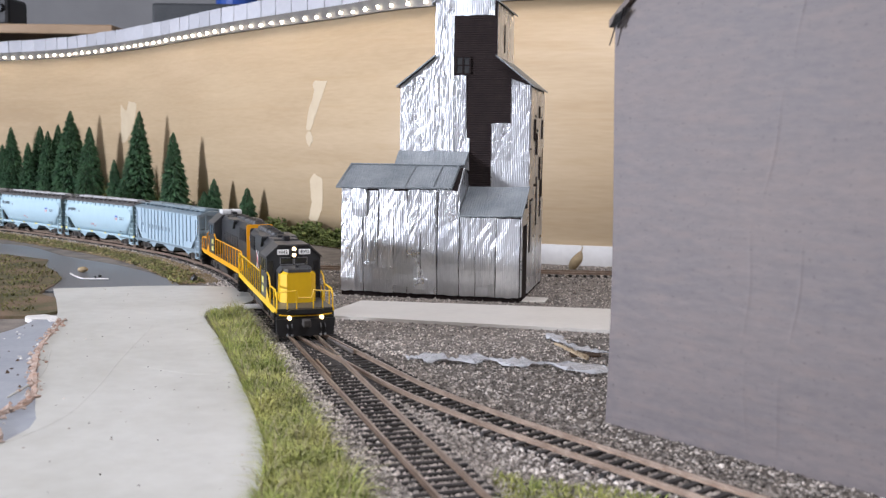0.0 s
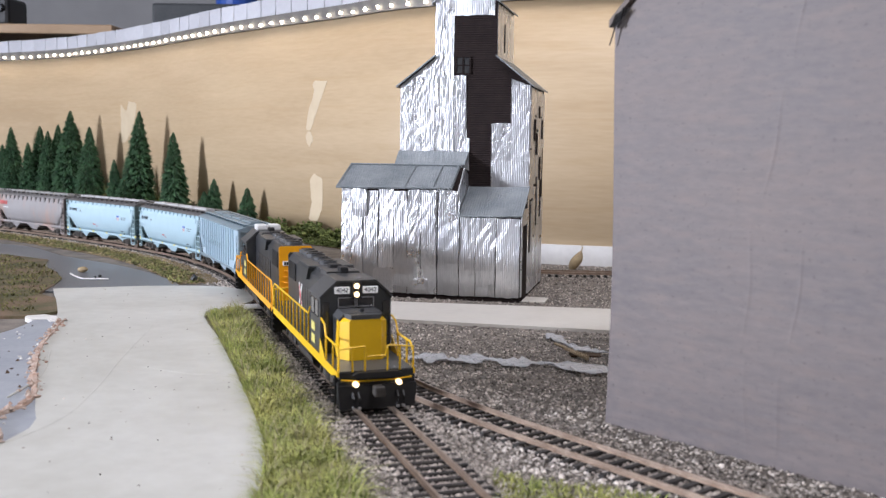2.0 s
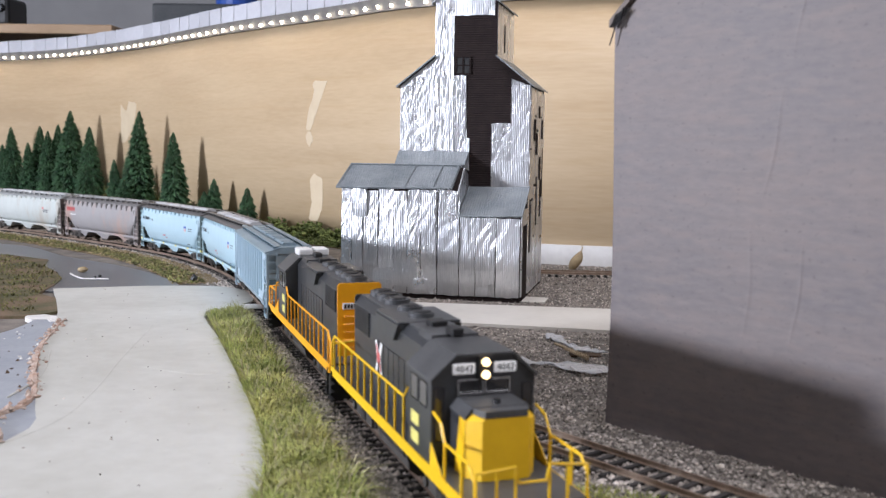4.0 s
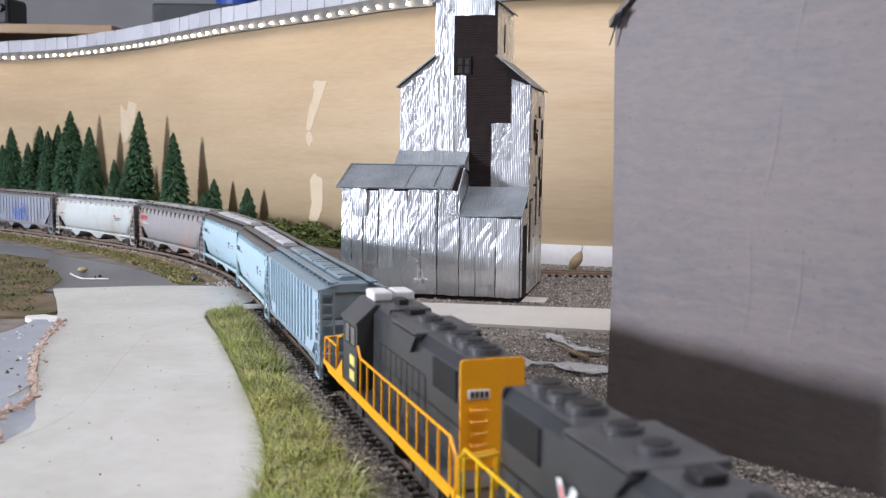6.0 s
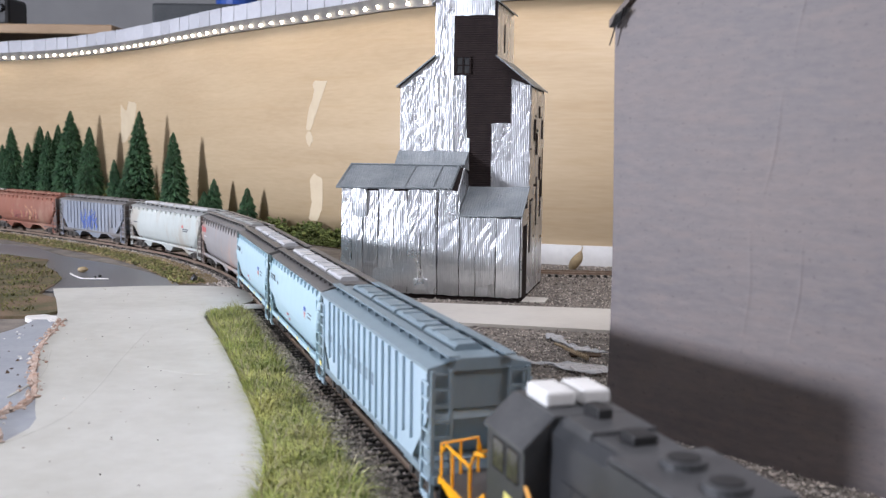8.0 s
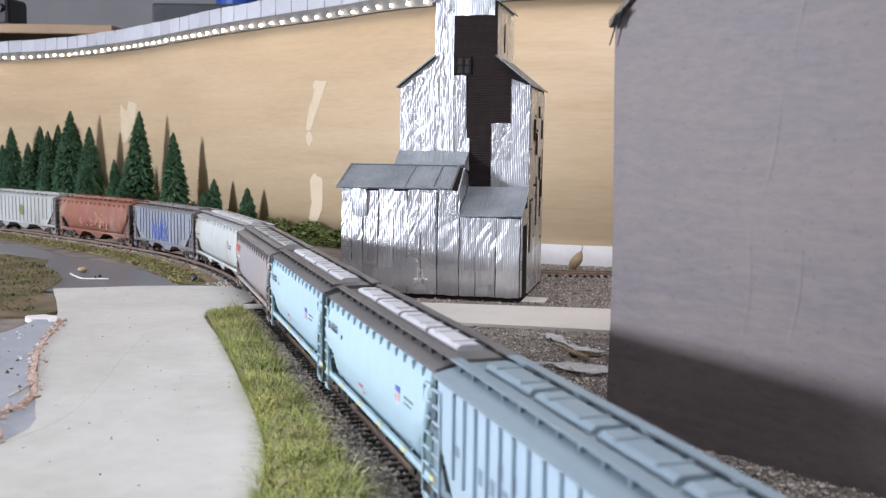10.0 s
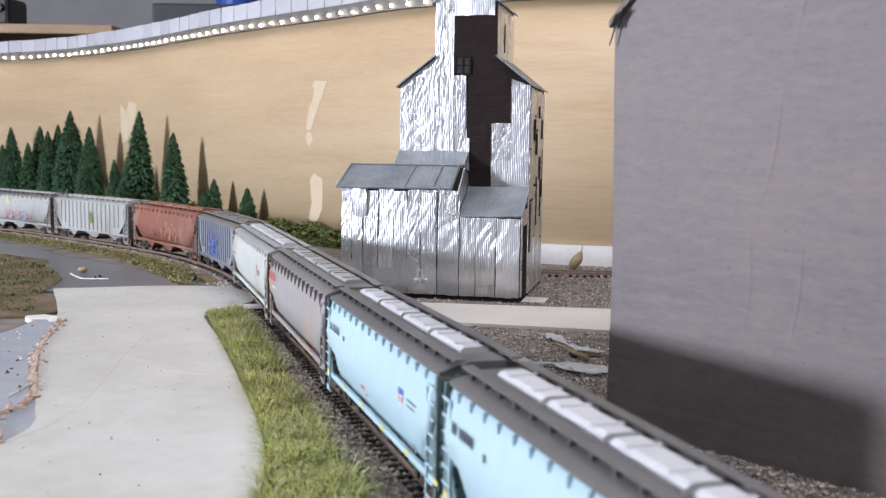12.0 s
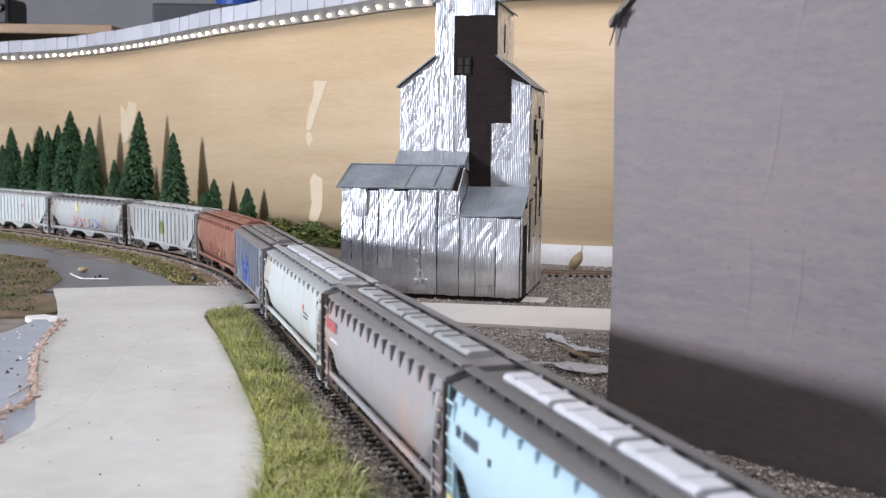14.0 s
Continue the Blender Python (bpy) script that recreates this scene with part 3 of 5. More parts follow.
def grass_strip():
    rng = np.random.default_rng(12)
    for name, poly, n, m, h in (("grass", GRASS, 21000, M["grass"], (4.0, 10.5)), ("straw", GRASS, 1500, M["straw"], (7, 15)),
                                ("grass", [(20, 360), (60, 346), (91, 326), (111, 292), (20, 291)], 2500, M["grass"], (2, 5)), ("moss_tufts", MOSS, 16000, M["moss_tuft"], (2.0, 5.5))):
        P = np.array(poly, float)
        x, y = rng.uniform(P[:, 0].min(), P[:, 0].max(), n * 5), rng.uniform(P[:, 1].min(), P[:, 1].max(), n * 5)
        if name == "moss_tufts":
            y = 690 + 420 * rng.random(n * 5)
            x = -640 + 380 * rng.random(n * 5)
        k = inside(poly, x, y)
        if poly is GRASS:
            k &= np.min(np.hypot(x[:, None] - MAIN.p[None, 250:, 0], y[:, None] - MAIN.p[None, 250:, 1]), axis=1) > 25
        x, y = x[k][:n], y[k][:n]
        verts, faces = [], []
        tuft = [noise.noise(Vector((a * 0.045, b * 0.045, 3))) for a, b in zip(x, y)]
        for a, b, u in zip(x, y, tuft):
            hh = rng.uniform(*h) * (1 + 0.55 * u)
            az, le = rng.uniform(0, 6.283), rng.uniform(0.4, 1.5)
            dx, dy = math.cos(az), math.sin(az)
            w = rng.uniform(0.2, 0.36) if name != "moss_tufts" else rng.uniform(0.5, 1.0)
            wx, wy = -dy * w, dx * w
            z0 = 0.0
            i = len(verts)
            mx, mz = le * hh * 0.35, hh * 0.62
            tx, tz = le * hh * 0.95, hh * (1 - 0.25 * le)
            verts += [(a - wx, b - wy, z0), (a + wx, b + wy, z0), (a + dx * mx + wx * 0.7, b + dy * mx + wy * 0.7, mz), (a + dx * mx - wx * 0.7, b + dy * mx - wy * 0.7, mz), (a + dx * tx, b + dy * tx, tz)]
            faces += [(i, i + 1, i + 2, i + 3), (i + 3, i + 2, i + 4)]
        ob = raw(name, [(p[0] * MM, p[1] * MM, p[2] * MM) for p in verts], faces, m, "stuff")
        tagged(ob, {"grass": "bright green static grass tufts beside the road", "straw": "dry straw stems among the grass", "moss_tufts": "low olive moss tufts on dirt"}[name], "grass")


# ---------------------------------------------------------------- track
def rail_mesh(name, line, s0, s1, off, material, parent, step=8.0):
    rings = []
    n = max(2, int((s1 - s0) / step))
    for i in range(n + 1):
        s = s0 + (s1 - s0) * i / n
        o = off(s) if callable(off) else off
        x, y, h = line.at(s, o)
        nx, ny = -math.sin(h), math.cos(h)
        prof = ((-1.0, 2.3), (1.0, 2.3), (1.0, 2.6), (0.3, 2.8), (0.3, 3.8), (0.52, 4.0), (0.5, 4.5), (-0.5, 4.5), (-0.52, 4.0), (-0.3, 3.8), (-0.3, 2.8), (-1.0, 2.6))
        rings.append([(x + nx * a, y + ny * a, z) for a, z in prof])
    return part(name, loft(B(), rings), material, parent)


def tie_mesh(length):
    return mesh_of("tie", box(B(), -1.15, 1.15, -length / 2, length / 2, 0.6, 2.4, 0.15), M["tie"])


def track(name, line, s0, s1, label, ties=(0, 0), first=0.0):
    tr = tagged(new(name), label, "railway track", kind="structure")
    for o in (-8.25, 8.25):
        rail_mesh("rail", line, max(s0, first), s1, o, M["rail"], tr)
    me = tie_mesh(30)
    s = ties[0]
    while s < ties[1]:
        x, y, h = line.at(s)
        o = part("tie", me, None, tr)
        o.matrix_basis = pose(x * MM, y * MM, 0, 0, 0, math.degrees(h) + random.uniform(-1.2, 1.2))
        s += 6.7
    return tr


def tracks():
    track("track_main", MAIN, 20, 3000, "model railway main line with rusty rails and black ties", (820, 2440))
    sd = track("track_siding", SIDING, 40, 700, "diverging siding track with rusty rails on black ties", (118, 520))
    # guard rail and bare frog of the turnout
    rail_mesh("guard_rail", MAIN, 1985, 2022, -5.9, M["rail"], sd)
    rail_mesh("guard_rail", SIDING, 70, 112, 5.9, M["frog"], sd)
    rail_mesh("wing_rail", SIDING, 82, 122, -6.2, M["frog"], sd)
    track("track_back", BACK, 235, 900, "rusty model track along the foot of the backdrop", (330, 880))
    # long switch ties at the points
    for k in range(20):
        x, y, h = MAIN.at(1880 + k * 6.7)
        o = part("switch_tie", tie_mesh(34 + k * 0.7), None, sd)
        o.matrix_basis = pose((x + 2 + k * 0.45) * MM, (y + 1 + k * 0.2) * MM, -0.0002, 0, 0, math.degrees(h) + 2)

# ---------------------------------------------------------------- the metal-clad elevator
def grain_elevator():
    el = thing("grain_elevator", "model grain elevator clad in crumpled silver foil with bare dark patches", "building", at=pose(0.061, 0.773, 0, 0, 0, -13))
    el.scale = (0.985, 0.985, 0.985)
    rng = random.Random(21)
    Z = 4.5

    def core(name, profile, lo, hi, axis, m="core"):
        return part(name, prism(B(), profile, lo, hi, axis), M[m], el)

    def panel(x0, x1, z0, z1, y, m="foil", proud=0.5, skew=0.5, belly=0.0):
        """One foil sheet on a front, with uneven edges and a slight belly."""
        bm = B()
        nx, nz = 4, max(4, int((z1 - z0) / 5))
        grid = {}
        for s in (0, 1):
            for i in range(nx + 1):
                for j in range(nz + 1):
                    ex = rng.uniform(-skew, skew) * 0.6 if i in (0, nx) else 0
                    ez = rng.uniform(-skew, skew) if j in (0, nz) else 0
                    wob = 0 if s else rng.uniform(-0.22, 0.08) - belly * math.sin(math.pi * (j / nz) ** 0.8) ** 2
                    grid[s, i, j] = bm.verts.new(Vector((x0 + (x1 - x0) * i / nx + (ex if s == 0 else 0), y - (proud if s == 0 else -0.2) + wob, z0 + Z + (z1 - z0) * j / nz + (ez if s == 0 else 0))) * MM)
        for i in range(nx):
            for j in range(nz):
                bm.faces.new((grid[0, i, j], grid[0, i + 1, j], grid[0, i + 1, j + 1], grid[0, i, j + 1]))
        for i in range(nx):
            bm.faces.new((grid[0, i, 0], grid[1, i, 0], grid[1, i + 1, 0], grid[0, i + 1, 0]))
            bm.faces.new((grid[0, i, nz], grid[0, i + 1, nz], grid[1, i + 1, nz], grid[1, i, nz]))
        for j in range(nz):
            bm.faces.new((grid[0, 0, j], grid[0, 0, j + 1], grid[1, 0, j + 1], grid[1, 0, j]))
            bm.faces.new((grid[0, nx, j], grid[1, nx, j], grid[1, nx, j + 1], grid[0, nx, j + 1]))
        return part("foil_sheet", bm, M[m], el)

    def side_panel(y0, y1, z0, z1, x, m="foil_rough"):
        """One foil sheet on the wall that looks along +x."""
        bm = B()
        box(bm, x - 0.2, x + 0.5 + rng.uniform(0, 0.4), y0, y1, z0 + Z, z1 + Z, 0.15)
        return part("foil_sheet", bm, M[m], el)

    def roof(name, pts, t=1.0, m="foil_roof"):
        """A roof plate through four corners, thickened downwards."""
        bm = B()
        loft(bm, [[(x, y, z + Z) for x, y, z in pts], [(x, y, z + Z - t) for x, y, z in pts]])
        return part(name, bm, M[m], el)

    # dark cores: tower with shoulders, cupola, shed, annex
    core("tower_wall", [(-111, -0.0), (0, 0.0), (0, 171 + Z), (-29, 194 + Z), (-29, 240 + Z), (-55, 256 + Z), (-81, 240 + Z), (-81, 194 + Z), (-111, 171 + Z)], 38, 124, "y")
    core("shed_wall", [(0, 0), (37.8, 0), (37.8, 97 + Z), (22, 102.5 + Z), (0, 84.5 + Z)], -150, -52, "x")
    core("annex_wall", [(0, 0), (37.8, 0), (37.8, 86 + Z), (0, 64 + Z)], -51.8, -0.2, "x")
    # roofs
    roof("shed_roof", [(-154, -3, 85.5), (-56, -3, 86.5), (-54.5, 22, 104), (-149, 22, 104)])
    roof("shed_roof", [(-149, 22.2, 104), (-54.5, 22.2, 104), (-54, 37.8, 96), (-150, 37.8, 96)])
    roof("annex_roof", [(-50, -3, 64.2), (1.5, -3, 65.6), (1, 37.6, 87.2), (-50, 37.6, 86.5)])
    roof("link_roof", [(-112, 24, 104), (-52, 24, 105), (-51, 37.7, 116), (-112, 37.7, 116)])
    # gable sheet of the shed above the annex roof
    part("foil_sheet", prism(B(), [(-0.3, 60 + Z), (37.6, 60 + Z), (37.6, 96.6 + Z), (22, 102 + Z), (-0.3, 84 + Z)], -51.9, -51.2, "x"), M["foil_rough"], el)
    # folded trim strips along the shed roof's edges
    for a, b in (((-153.6, -3.2, 85.8), (-149, 22, 104.2)), ((-57.5, -3.2, 86.8), (-55.5, 22, 104.2)), ((-149.5, 21.6, 104.3), (-54.6, 21.6, 104.3)), ((-153.8, -3.2, 85.7), (-56, -3.2, 86.7)), ((-72, -3, 86.6), (-69.5, 22, 104.2)), ((-96, -3, 86.4), (-92, 22, 104.2))):
        part("roof_trim", rod(B(), [(x, y, z + Z) for x, y, z in (a, b)], 0.75, 6), M["foil_roof"], el)
    for a, b in (((-50, -3.1, 64.4), (-50, 37.5, 86.8)), ((1.2, -3.1, 65.8), (1, 37.5, 87.3)), ((-50, -3.1, 64.3), (1.4, -3.1, 65.7))):
        part("roof_trim", rod(B(), [(x, y, z + Z) for x, y, z in (a, b)], 0.6, 6), M["foil_roof"], el)
    # tower and cupola roof plates with overhang
    for nm, pts in (("tower_roof", [(3, 34, 170), (3, 127, 170), (-29.2, 127, 195.5), (-29.2, 34, 195.5)]), ("tower_roof", [(-114, 34, 170), (-114, 127, 170), (-80.8, 127, 195.5), (-80.8, 34, 195.5)]),
                    ("cupola_roof", [(-26, 35, 238.5), (-26, 127, 238.5), (-55, 127, 258), (-55, 35, 258)]), ("cupola_roof", [(-84, 35, 238.5), (-84, 127, 238.5), (-55, 127, 258), (-55, 35, 258)])):
        roof(nm, pts, 1.2)
    # shed front
    xs = [-150, -141, -131, -118, -105, -93.5, -82, -68.3]
    for i, (a, b) in enumerate(zip(xs, xs[1:])):
        panel(a + 0.25, b - 0.35, -0.6 if i else 1, 84.5 - rng.uniform(0, 2), 0, rng.choice(("foil", "foil", "foil_rough")), belly=rng.uniform(1.6, 2.6))
    for a, b, z0, z1 in ((-150, -138, 0, 26), (-131, -119, 20, 27), (-122, -105, 0, 20), (-105, -87, 5, 30), (-88, -76, 0, 12), (-82, -70, 40, 83), (-140, -128, 62, 84)):
        panel(a, b, z0, z1, -1.5, rng.choice(("foil_rough", "foil")), 0.6, 1.0, 0.6)
    # annex front and the wall between
    xs = [-67.8, -50, -36.5, -20, -0.5]
    for i, (a, b) in enumerate(zip(xs, xs[1:])):
        panel(a + 0.25, b - 0.35, -0.8, 82 if i == 0 else 63, 0, "foil", belly=rng.uniform(1.2, 2.2))
    panel(-67, -52, 50, 84, -0.6, "foil_rough", 0.6, 1.2)
    panel(-36, -26, 0, 35, -0.6, "foil", 0.4)
    # tower front: sheets leave the dark boards bare in the middle
    for a, b, z0, z1, m in ((-81, -73, 193, 241, "foil"), (-73, -65, 179, 236, "foil"), (-81, -65, 229, 242, "foil_rough"), (-66, -50, 228, 251, "foil"), (-50, -31, 228, 246, "foil"),
                            (-110.5, -100, 116, 171, "foil_rough"), (-100, -90, 118, 178, "foil_rough"), (-90, -81, 116, 186, "foil"), (-81, -72, 116, 193, "foil_rough"), (-72, -65, 116, 179, "foil"), (-65, -54, 116, 178.6, "foil_rough"),
                            (-110, -84, 116, 152, "foil_rough"), (-96, -74, 129, 153, "foil"), (-56, -51, 100, 127, "foil_rough"),
                            (-32, -15.5, 86, 139, "foil_rough"), (-15.5, 0.2, 86, 171, "foil"), (-32, -17, 117, 139, "foil"), (-30, -1, 86, 108, "foil")):
        panel(a, b, z0, z1, 38, m, rng.uniform(0.4, 0.8), 0.8)
    part("foil_sheet", prism(B(), [(x, z + Z) for x, z in ((-111, 100), (-53, 100), (-54, 178.6), (-65, 178.6), (-65, 228), (-31, 228), (-31, 240), (-55, 255), (-81, 240), (-81, 193), (-111, 170))], 37.75, 37.95, "y"), M["foil"], el)
    part("foil_sheet", prism(B(), [(x, z + Z) for x, z in ((-32, 80), (-0.2, 80), (-0.2, 170), (-16, 176), (-16, 139), (-32, 139))], 37.75, 37.95, "y"), M["foil_rough"], el)
    # right walls
    for a, b, z0, z1 in ((0, 5, 0, 64), (5, 30, 57, 70), (30, 37.5, -1, 82)):
        side_panel(a, b, z0, z1, 0)
    for k in range(7):
        y0 = 38 + k * 12.2
        z = -2
        while z < 168:
            h = rng.uniform(28, 60)
            if rng.random() > 0.12:
                side_panel(y0, y0 + 12, z, min(z + h, 169), 0)
            z += h + rng.uniform(0.2, 3)
    for k in range(5):
        side_panel(40 + k * 16.5, 56 + k * 16.5, 184, 238, -29)
    side_panel(70, 74, 200, 224, -28.4, "core")
    bm = B()
    box(bm, 0.2, 0.75, 5.2, 29.8, 0, 56.5)
    part("doorway", bm, M["core"], el, "open dark side doorway")
    bm = B()
    for i, (y0, z0) in enumerate(((58, 130), (70, 118), (92, 96), (104, 132), (84, 150))):
        box(bm, 0.6, 1.5, y0, y0 + 7, z0, z0 + rng.uniform(9, 22))
    part("bare_patch", bm, M["core"], el)
    # four-light window in the bare front
    w = part("window", box(B(), -63, -51, 37.2, 37.9, 180 + Z, 194 + Z), M["black"], el, "small four-light window")
    bm = B()
    for b in ((-63.6, -50.4, 193.4, 194.6), (-63.6, -50.4, 179.4, 180.6), (-63.6, -62.4, 179.4, 194.6), (-51.6, -50.4, 179.4, 194.6), (-57.5, -56.5, 180, 194), (-63, -51, 186.5, 187.5)):
        box(bm, b[0], b[1], 36.6, 37.4, b[2] + Z, b[3] + Z)
    part("muntins", bm, M["core"], w)
    part("ramp", box(B(), 1, 20, 2, 26, 0.2, 1.6, 0.3), M["road2"], el, "cream card ramp at the side door")


def card_building():
    """Large grey cardboard mock-up wall beside the siding."""
    ob = thing("cardboard_building", "large grey corrugated cardboard building mock-up, creased and plain", "building", at=pose(0.074, 0.4327, 0, 0, 0, -47.1))
    EAVE = 178
    left = [(1.2 * math.sin(z / 40) - 0.4, z) for z in range(0, EAVE + 1, 11)]
    part("panel_wall", prism(B(), [(460, 0), (460, EAVE), (230, 400)] + left[::-1], 0, 260, "y"), M["card"], ob)
    for a, b in (((-3, EAVE - 3.2), (230, 402)), ((463, EAVE - 3.2), (230, 402))):
        part("roof", prism(B(), [a, b, (b[0], b[1] + 3), (a[0], a[1] + 3)], -2.5, 263, "y"), M["card_edge"], ob)
    # broken buckle lines, each a shallow fold in the sheet
    for x, z0, z1, lean, w in ((70, 0, 42, -0.06, 1.1), (67, 42, 96, 0.03, 1.0), (72, 100, 150, 0.16, 0.9), (82, 152, 240, 0.12, 0.8), (82, 0, 40, 0.03, 1.1), (86, 44, 92, 0.09, 0.8)):
        line = [(x + 0.7 * math.sin(z / 7.0 + x) + (z - z0) * lean, z) for z in np.linspace(z0 + 1, z1, 14)]
        k = [math.sin(math.pi * (i + 0.4) / 14) for i in range(14)]
        part("crease", loft(B(), [[(c - 3 * w, 0.05, z), (c - 0.7 * w, 0.0 - 0.14 * a, z), (c + 0.5 * w, 0.02, z), (c + 2.2 * w, 0.05, z), (c, 0.4, z)] for (c, z), a in zip(line, k)]), M["card"], ob)
    bm = B()
    for k in range(9):
        a = k * 0.7
        rod(bm, [(3 + 0.6 * k, -2.4, 177 + 0.55 * k), (1.5 - 0.5 * math.cos(a) + 0.5 * k, -3 + 0.4 * math.sin(a), 180 + 0.3 * k), (-1.5 - math.sin(a) * 1.2 + 0.4 * k, -3, 176 - (9 if k == 2 else 1.5))], 0.28, 5)
    part("frayed_edge", bm, M["black"], ob, "frayed dark threads at the corner")


# ---------------------------------------------------------------- trees and bank
def conifer(height, width, seed):
    rng = random.Random(seed)
    tr = thing("conifer_tree", "dark green bottle-brush model spruce on the bank", "tree", "spruces by the backdrop")
    bm = B()
    rod(bm, [(0, 0, -6), (rng.uniform(-1, 1), rng.uniform(-1, 1), height * 0.5), (0, 0, height * 0.98)], 1.3, 6)
    for v in bm.verts:
        k = 1 - 0.8 * max(0, v.co.z / (height * MM))
        v.co.x *= k
        v.co.y *= k
    part("trunk", bm, M["bark"], tr)
    verts, faces = [], []
    n = int(height * 26)
    for i in range(n):
        t = (i + rng.random()) / n
        z = height * (0.05 + 0.95 * t)
        a = rng.uniform(0, 6.2832)
        lay = 0.84 + 0.17 * math.sin(t * height * 0.6 + 2.5 * a + rng.uniform(-0.9, 0.9)) + rng.uniform(-0.2, 0.14)
        r = width / 2 * min(0.84, 1.02 * (1 - t) ** 0.72) * lay + 0.9
        r0 = r * rng.uniform(0.1, 0.55)
        ca, sa = math.cos(a), math.sin(a)
        droop = rng.uniform(-0.05, 0.4) * r
        w = rng.uniform(0.7, 1.5) * (0.5 + 0.02 * height * (1 - t))
        k = len(verts)
        verts += [(ca * r0, sa * r0, z), (ca * r * 0.8 - sa * w, sa * r * 0.8 + ca * w, z - droop * 0.6), (ca * r, sa * r, z - droop), (ca * r * 0.8 + sa * w, sa * r * 0.8 - ca * w, z - droop * 0.6), (ca * r * 0.7, sa * r * 0.7, z - droop * 0.3 + w * 0.9)]
        faces += [(k, k + 1, k + 4), (k + 1, k + 2, k + 4), (k + 2, k + 3, k + 4), (k + 3, k, k + 4)]
    crown = raw("crown", [(a * MM, b * MM, c * MM) for a, b, c in verts], faces, M["needles"])
    crown.parent = tr
    return tr


def bank_and_trees():
    # raised bank along the backdrop
    rng = random.Random(5)
    bm = B()
    line = WALL[44:]
    t = np.gradient(line, axis=0)
    t /= np.linalg.norm(t, axis=1)[:, None]
    rings = []
    for p, d in zip(line, t):
        n = np.array([-d[1], d[0]])
        fade = min(1, max(0, (-150 - p[0]) / 330))
        h = 32 * fade + 1
        ring = []
        for k, (o, z) in enumerate(((1, -5), (1, h), (30, h * 0.95), (75 * max(0.35, fade), h * 0.55), (130 * max(0.3, fade), 1), (130 * max(0.3, fade), -5))):
            q = p + n * o
            ring.append((q[0], q[1], z + (rng.uniform(-2, 2) if 0 < k < 4 else 0)))
        rings.append(ring)
    setting("ground_bank", loft(bm, rings), M["moss"], "low mossy bank at the foot of the backdrop", "ground")
    # foliage clumps on the bank
    r2 = np.random.default_rng(6)
    for name, m, n, lo, hi in (("bank_foliage", M["bush"], 5200, -60, -900), ("dry_bank_foliage", M["dry_bush"], 1800, -250, -900)):
        spots = []
        for _ in range(n):
            x = r2.uniform(hi, lo)
            p, a = wall_at(wall_s(x))
            o = abs(r2.normal(0, 34)) + 3
            f = min(1, max(0.0, (-150 - x) / 330))
            q = p + np.array([-math.sin(a), math.cos(a)]) * min(o, 120 * max(0.3, f))
            z = (32 * f + 1) * max(0, 1 - o / (130 * max(0.3, f))) + r2.uniform(0, 13) * (0.35 + 0.65 * r2.random())
            spots.append((q[0], q[1], z))
        if m is M["bush"]:
            # low hedge at the backdrop's foot beyond the shed
            for _ in range(1500):
                x = r2.uniform(-215, -30)
                p, a = wall_at(wall_s(x))
                q = p + np.array([-math.sin(a), math.cos(a)]) * r2.uniform(4, 26)
                spots.append((q[0], q[1], r2.uniform(1, 20 + 6 * math.sin(x * 0.11))))
        ob = scatter_stones(name, np.array(spots), (3.0, 7.5), m, 8)
        tagged(ob, "clumped green foam foliage along the bank", "foliage")
    # plan place (x), distance before the wall, foot height, height, width
    for x, off, foot, h, w in ((-798, 60, 30, 78, 39), (-791, 45, 32, 107, 51), (-714, 70, 28, 84, 41), (-718, 45, 32, 109, 52), (-669, 60, 30, 102, 49), (-671, 42, 32, 112, 53), (-614, 60, 30, 136, 63), (-611, 45, 32, 113, 53), (-563, 55, 30, 109, 52), (-528, 85, 22, 59, 31), (-466, 70, 26, 63, 32), (-440, 50, 30, 131, 60), (-429, 80, 22, 40, 23), (-359, 45, 30, 100, 48), (-301, 30, 24, 44, 24), (-304, 42, 22, 29, 20), (-247, 24, 22, 37, 22), (-850, 50, 32, 105, 50), (-893, 50, 32, 94, 45), (-745, 84, 22, 55, 29), (-640, 84, 22, 60, 31), (-760, 80, 24, 66, 34)):
        p, a = wall_at(wall_s(x))
        q = p + np.array([-math.sin(a), math.cos(a)]) * off
        h, w = h * 1.05 + 5, (w * 1.0 + 3) * (1.3 if h < 60 else 1)
        tr = conifer(h, w, int(h * 7 - x))
        tr.matrix_basis = pose(q[0] * MM, q[1] * MM, (foot - 3) * MM, random.uniform(-2, 2), random.uniform(-2, 2), random.uniform(0, 360))


# ---------------------------------------------------------------- clutter
def plastic_strip(name, pts, w, seed, label):
    """A crumpled ribbon of thin film lying on the gravel."""
    rng = random.Random(seed)
    line = smooth_line(pts, 7)
    t = np.gradient(line, axis=0)
    t /= np.linalg.norm(t, axis=1)[:, None]
    rings = []
    for i, (p, d) in enumerate(zip(line, t)):
        n = np.array([-d[1], d[0]])
        k = w * (0.5 + 0.5 * math.sin(i * 0.6 + seed)) * rng.uniform(0.7, 1.1) + 2.5
        prof = []
        for u in (-0.5, -0.2, 0.1, 0.3, 0.5):
            q = p + n * u * k
            prof.append((q[0], q[1], 1.6 + 2.2 * abs(math.sin(i * 0.9 + u * 5)) * rng.uniform(0.4, 1)))
        rings.append(prof + [(x, y, z - 0.25) for x, y, z in prof[::-1]])
    ob = part(name, loft(B(), rings), M["film"], smooth=True)
    return tagged(ob, label, "plastic film")


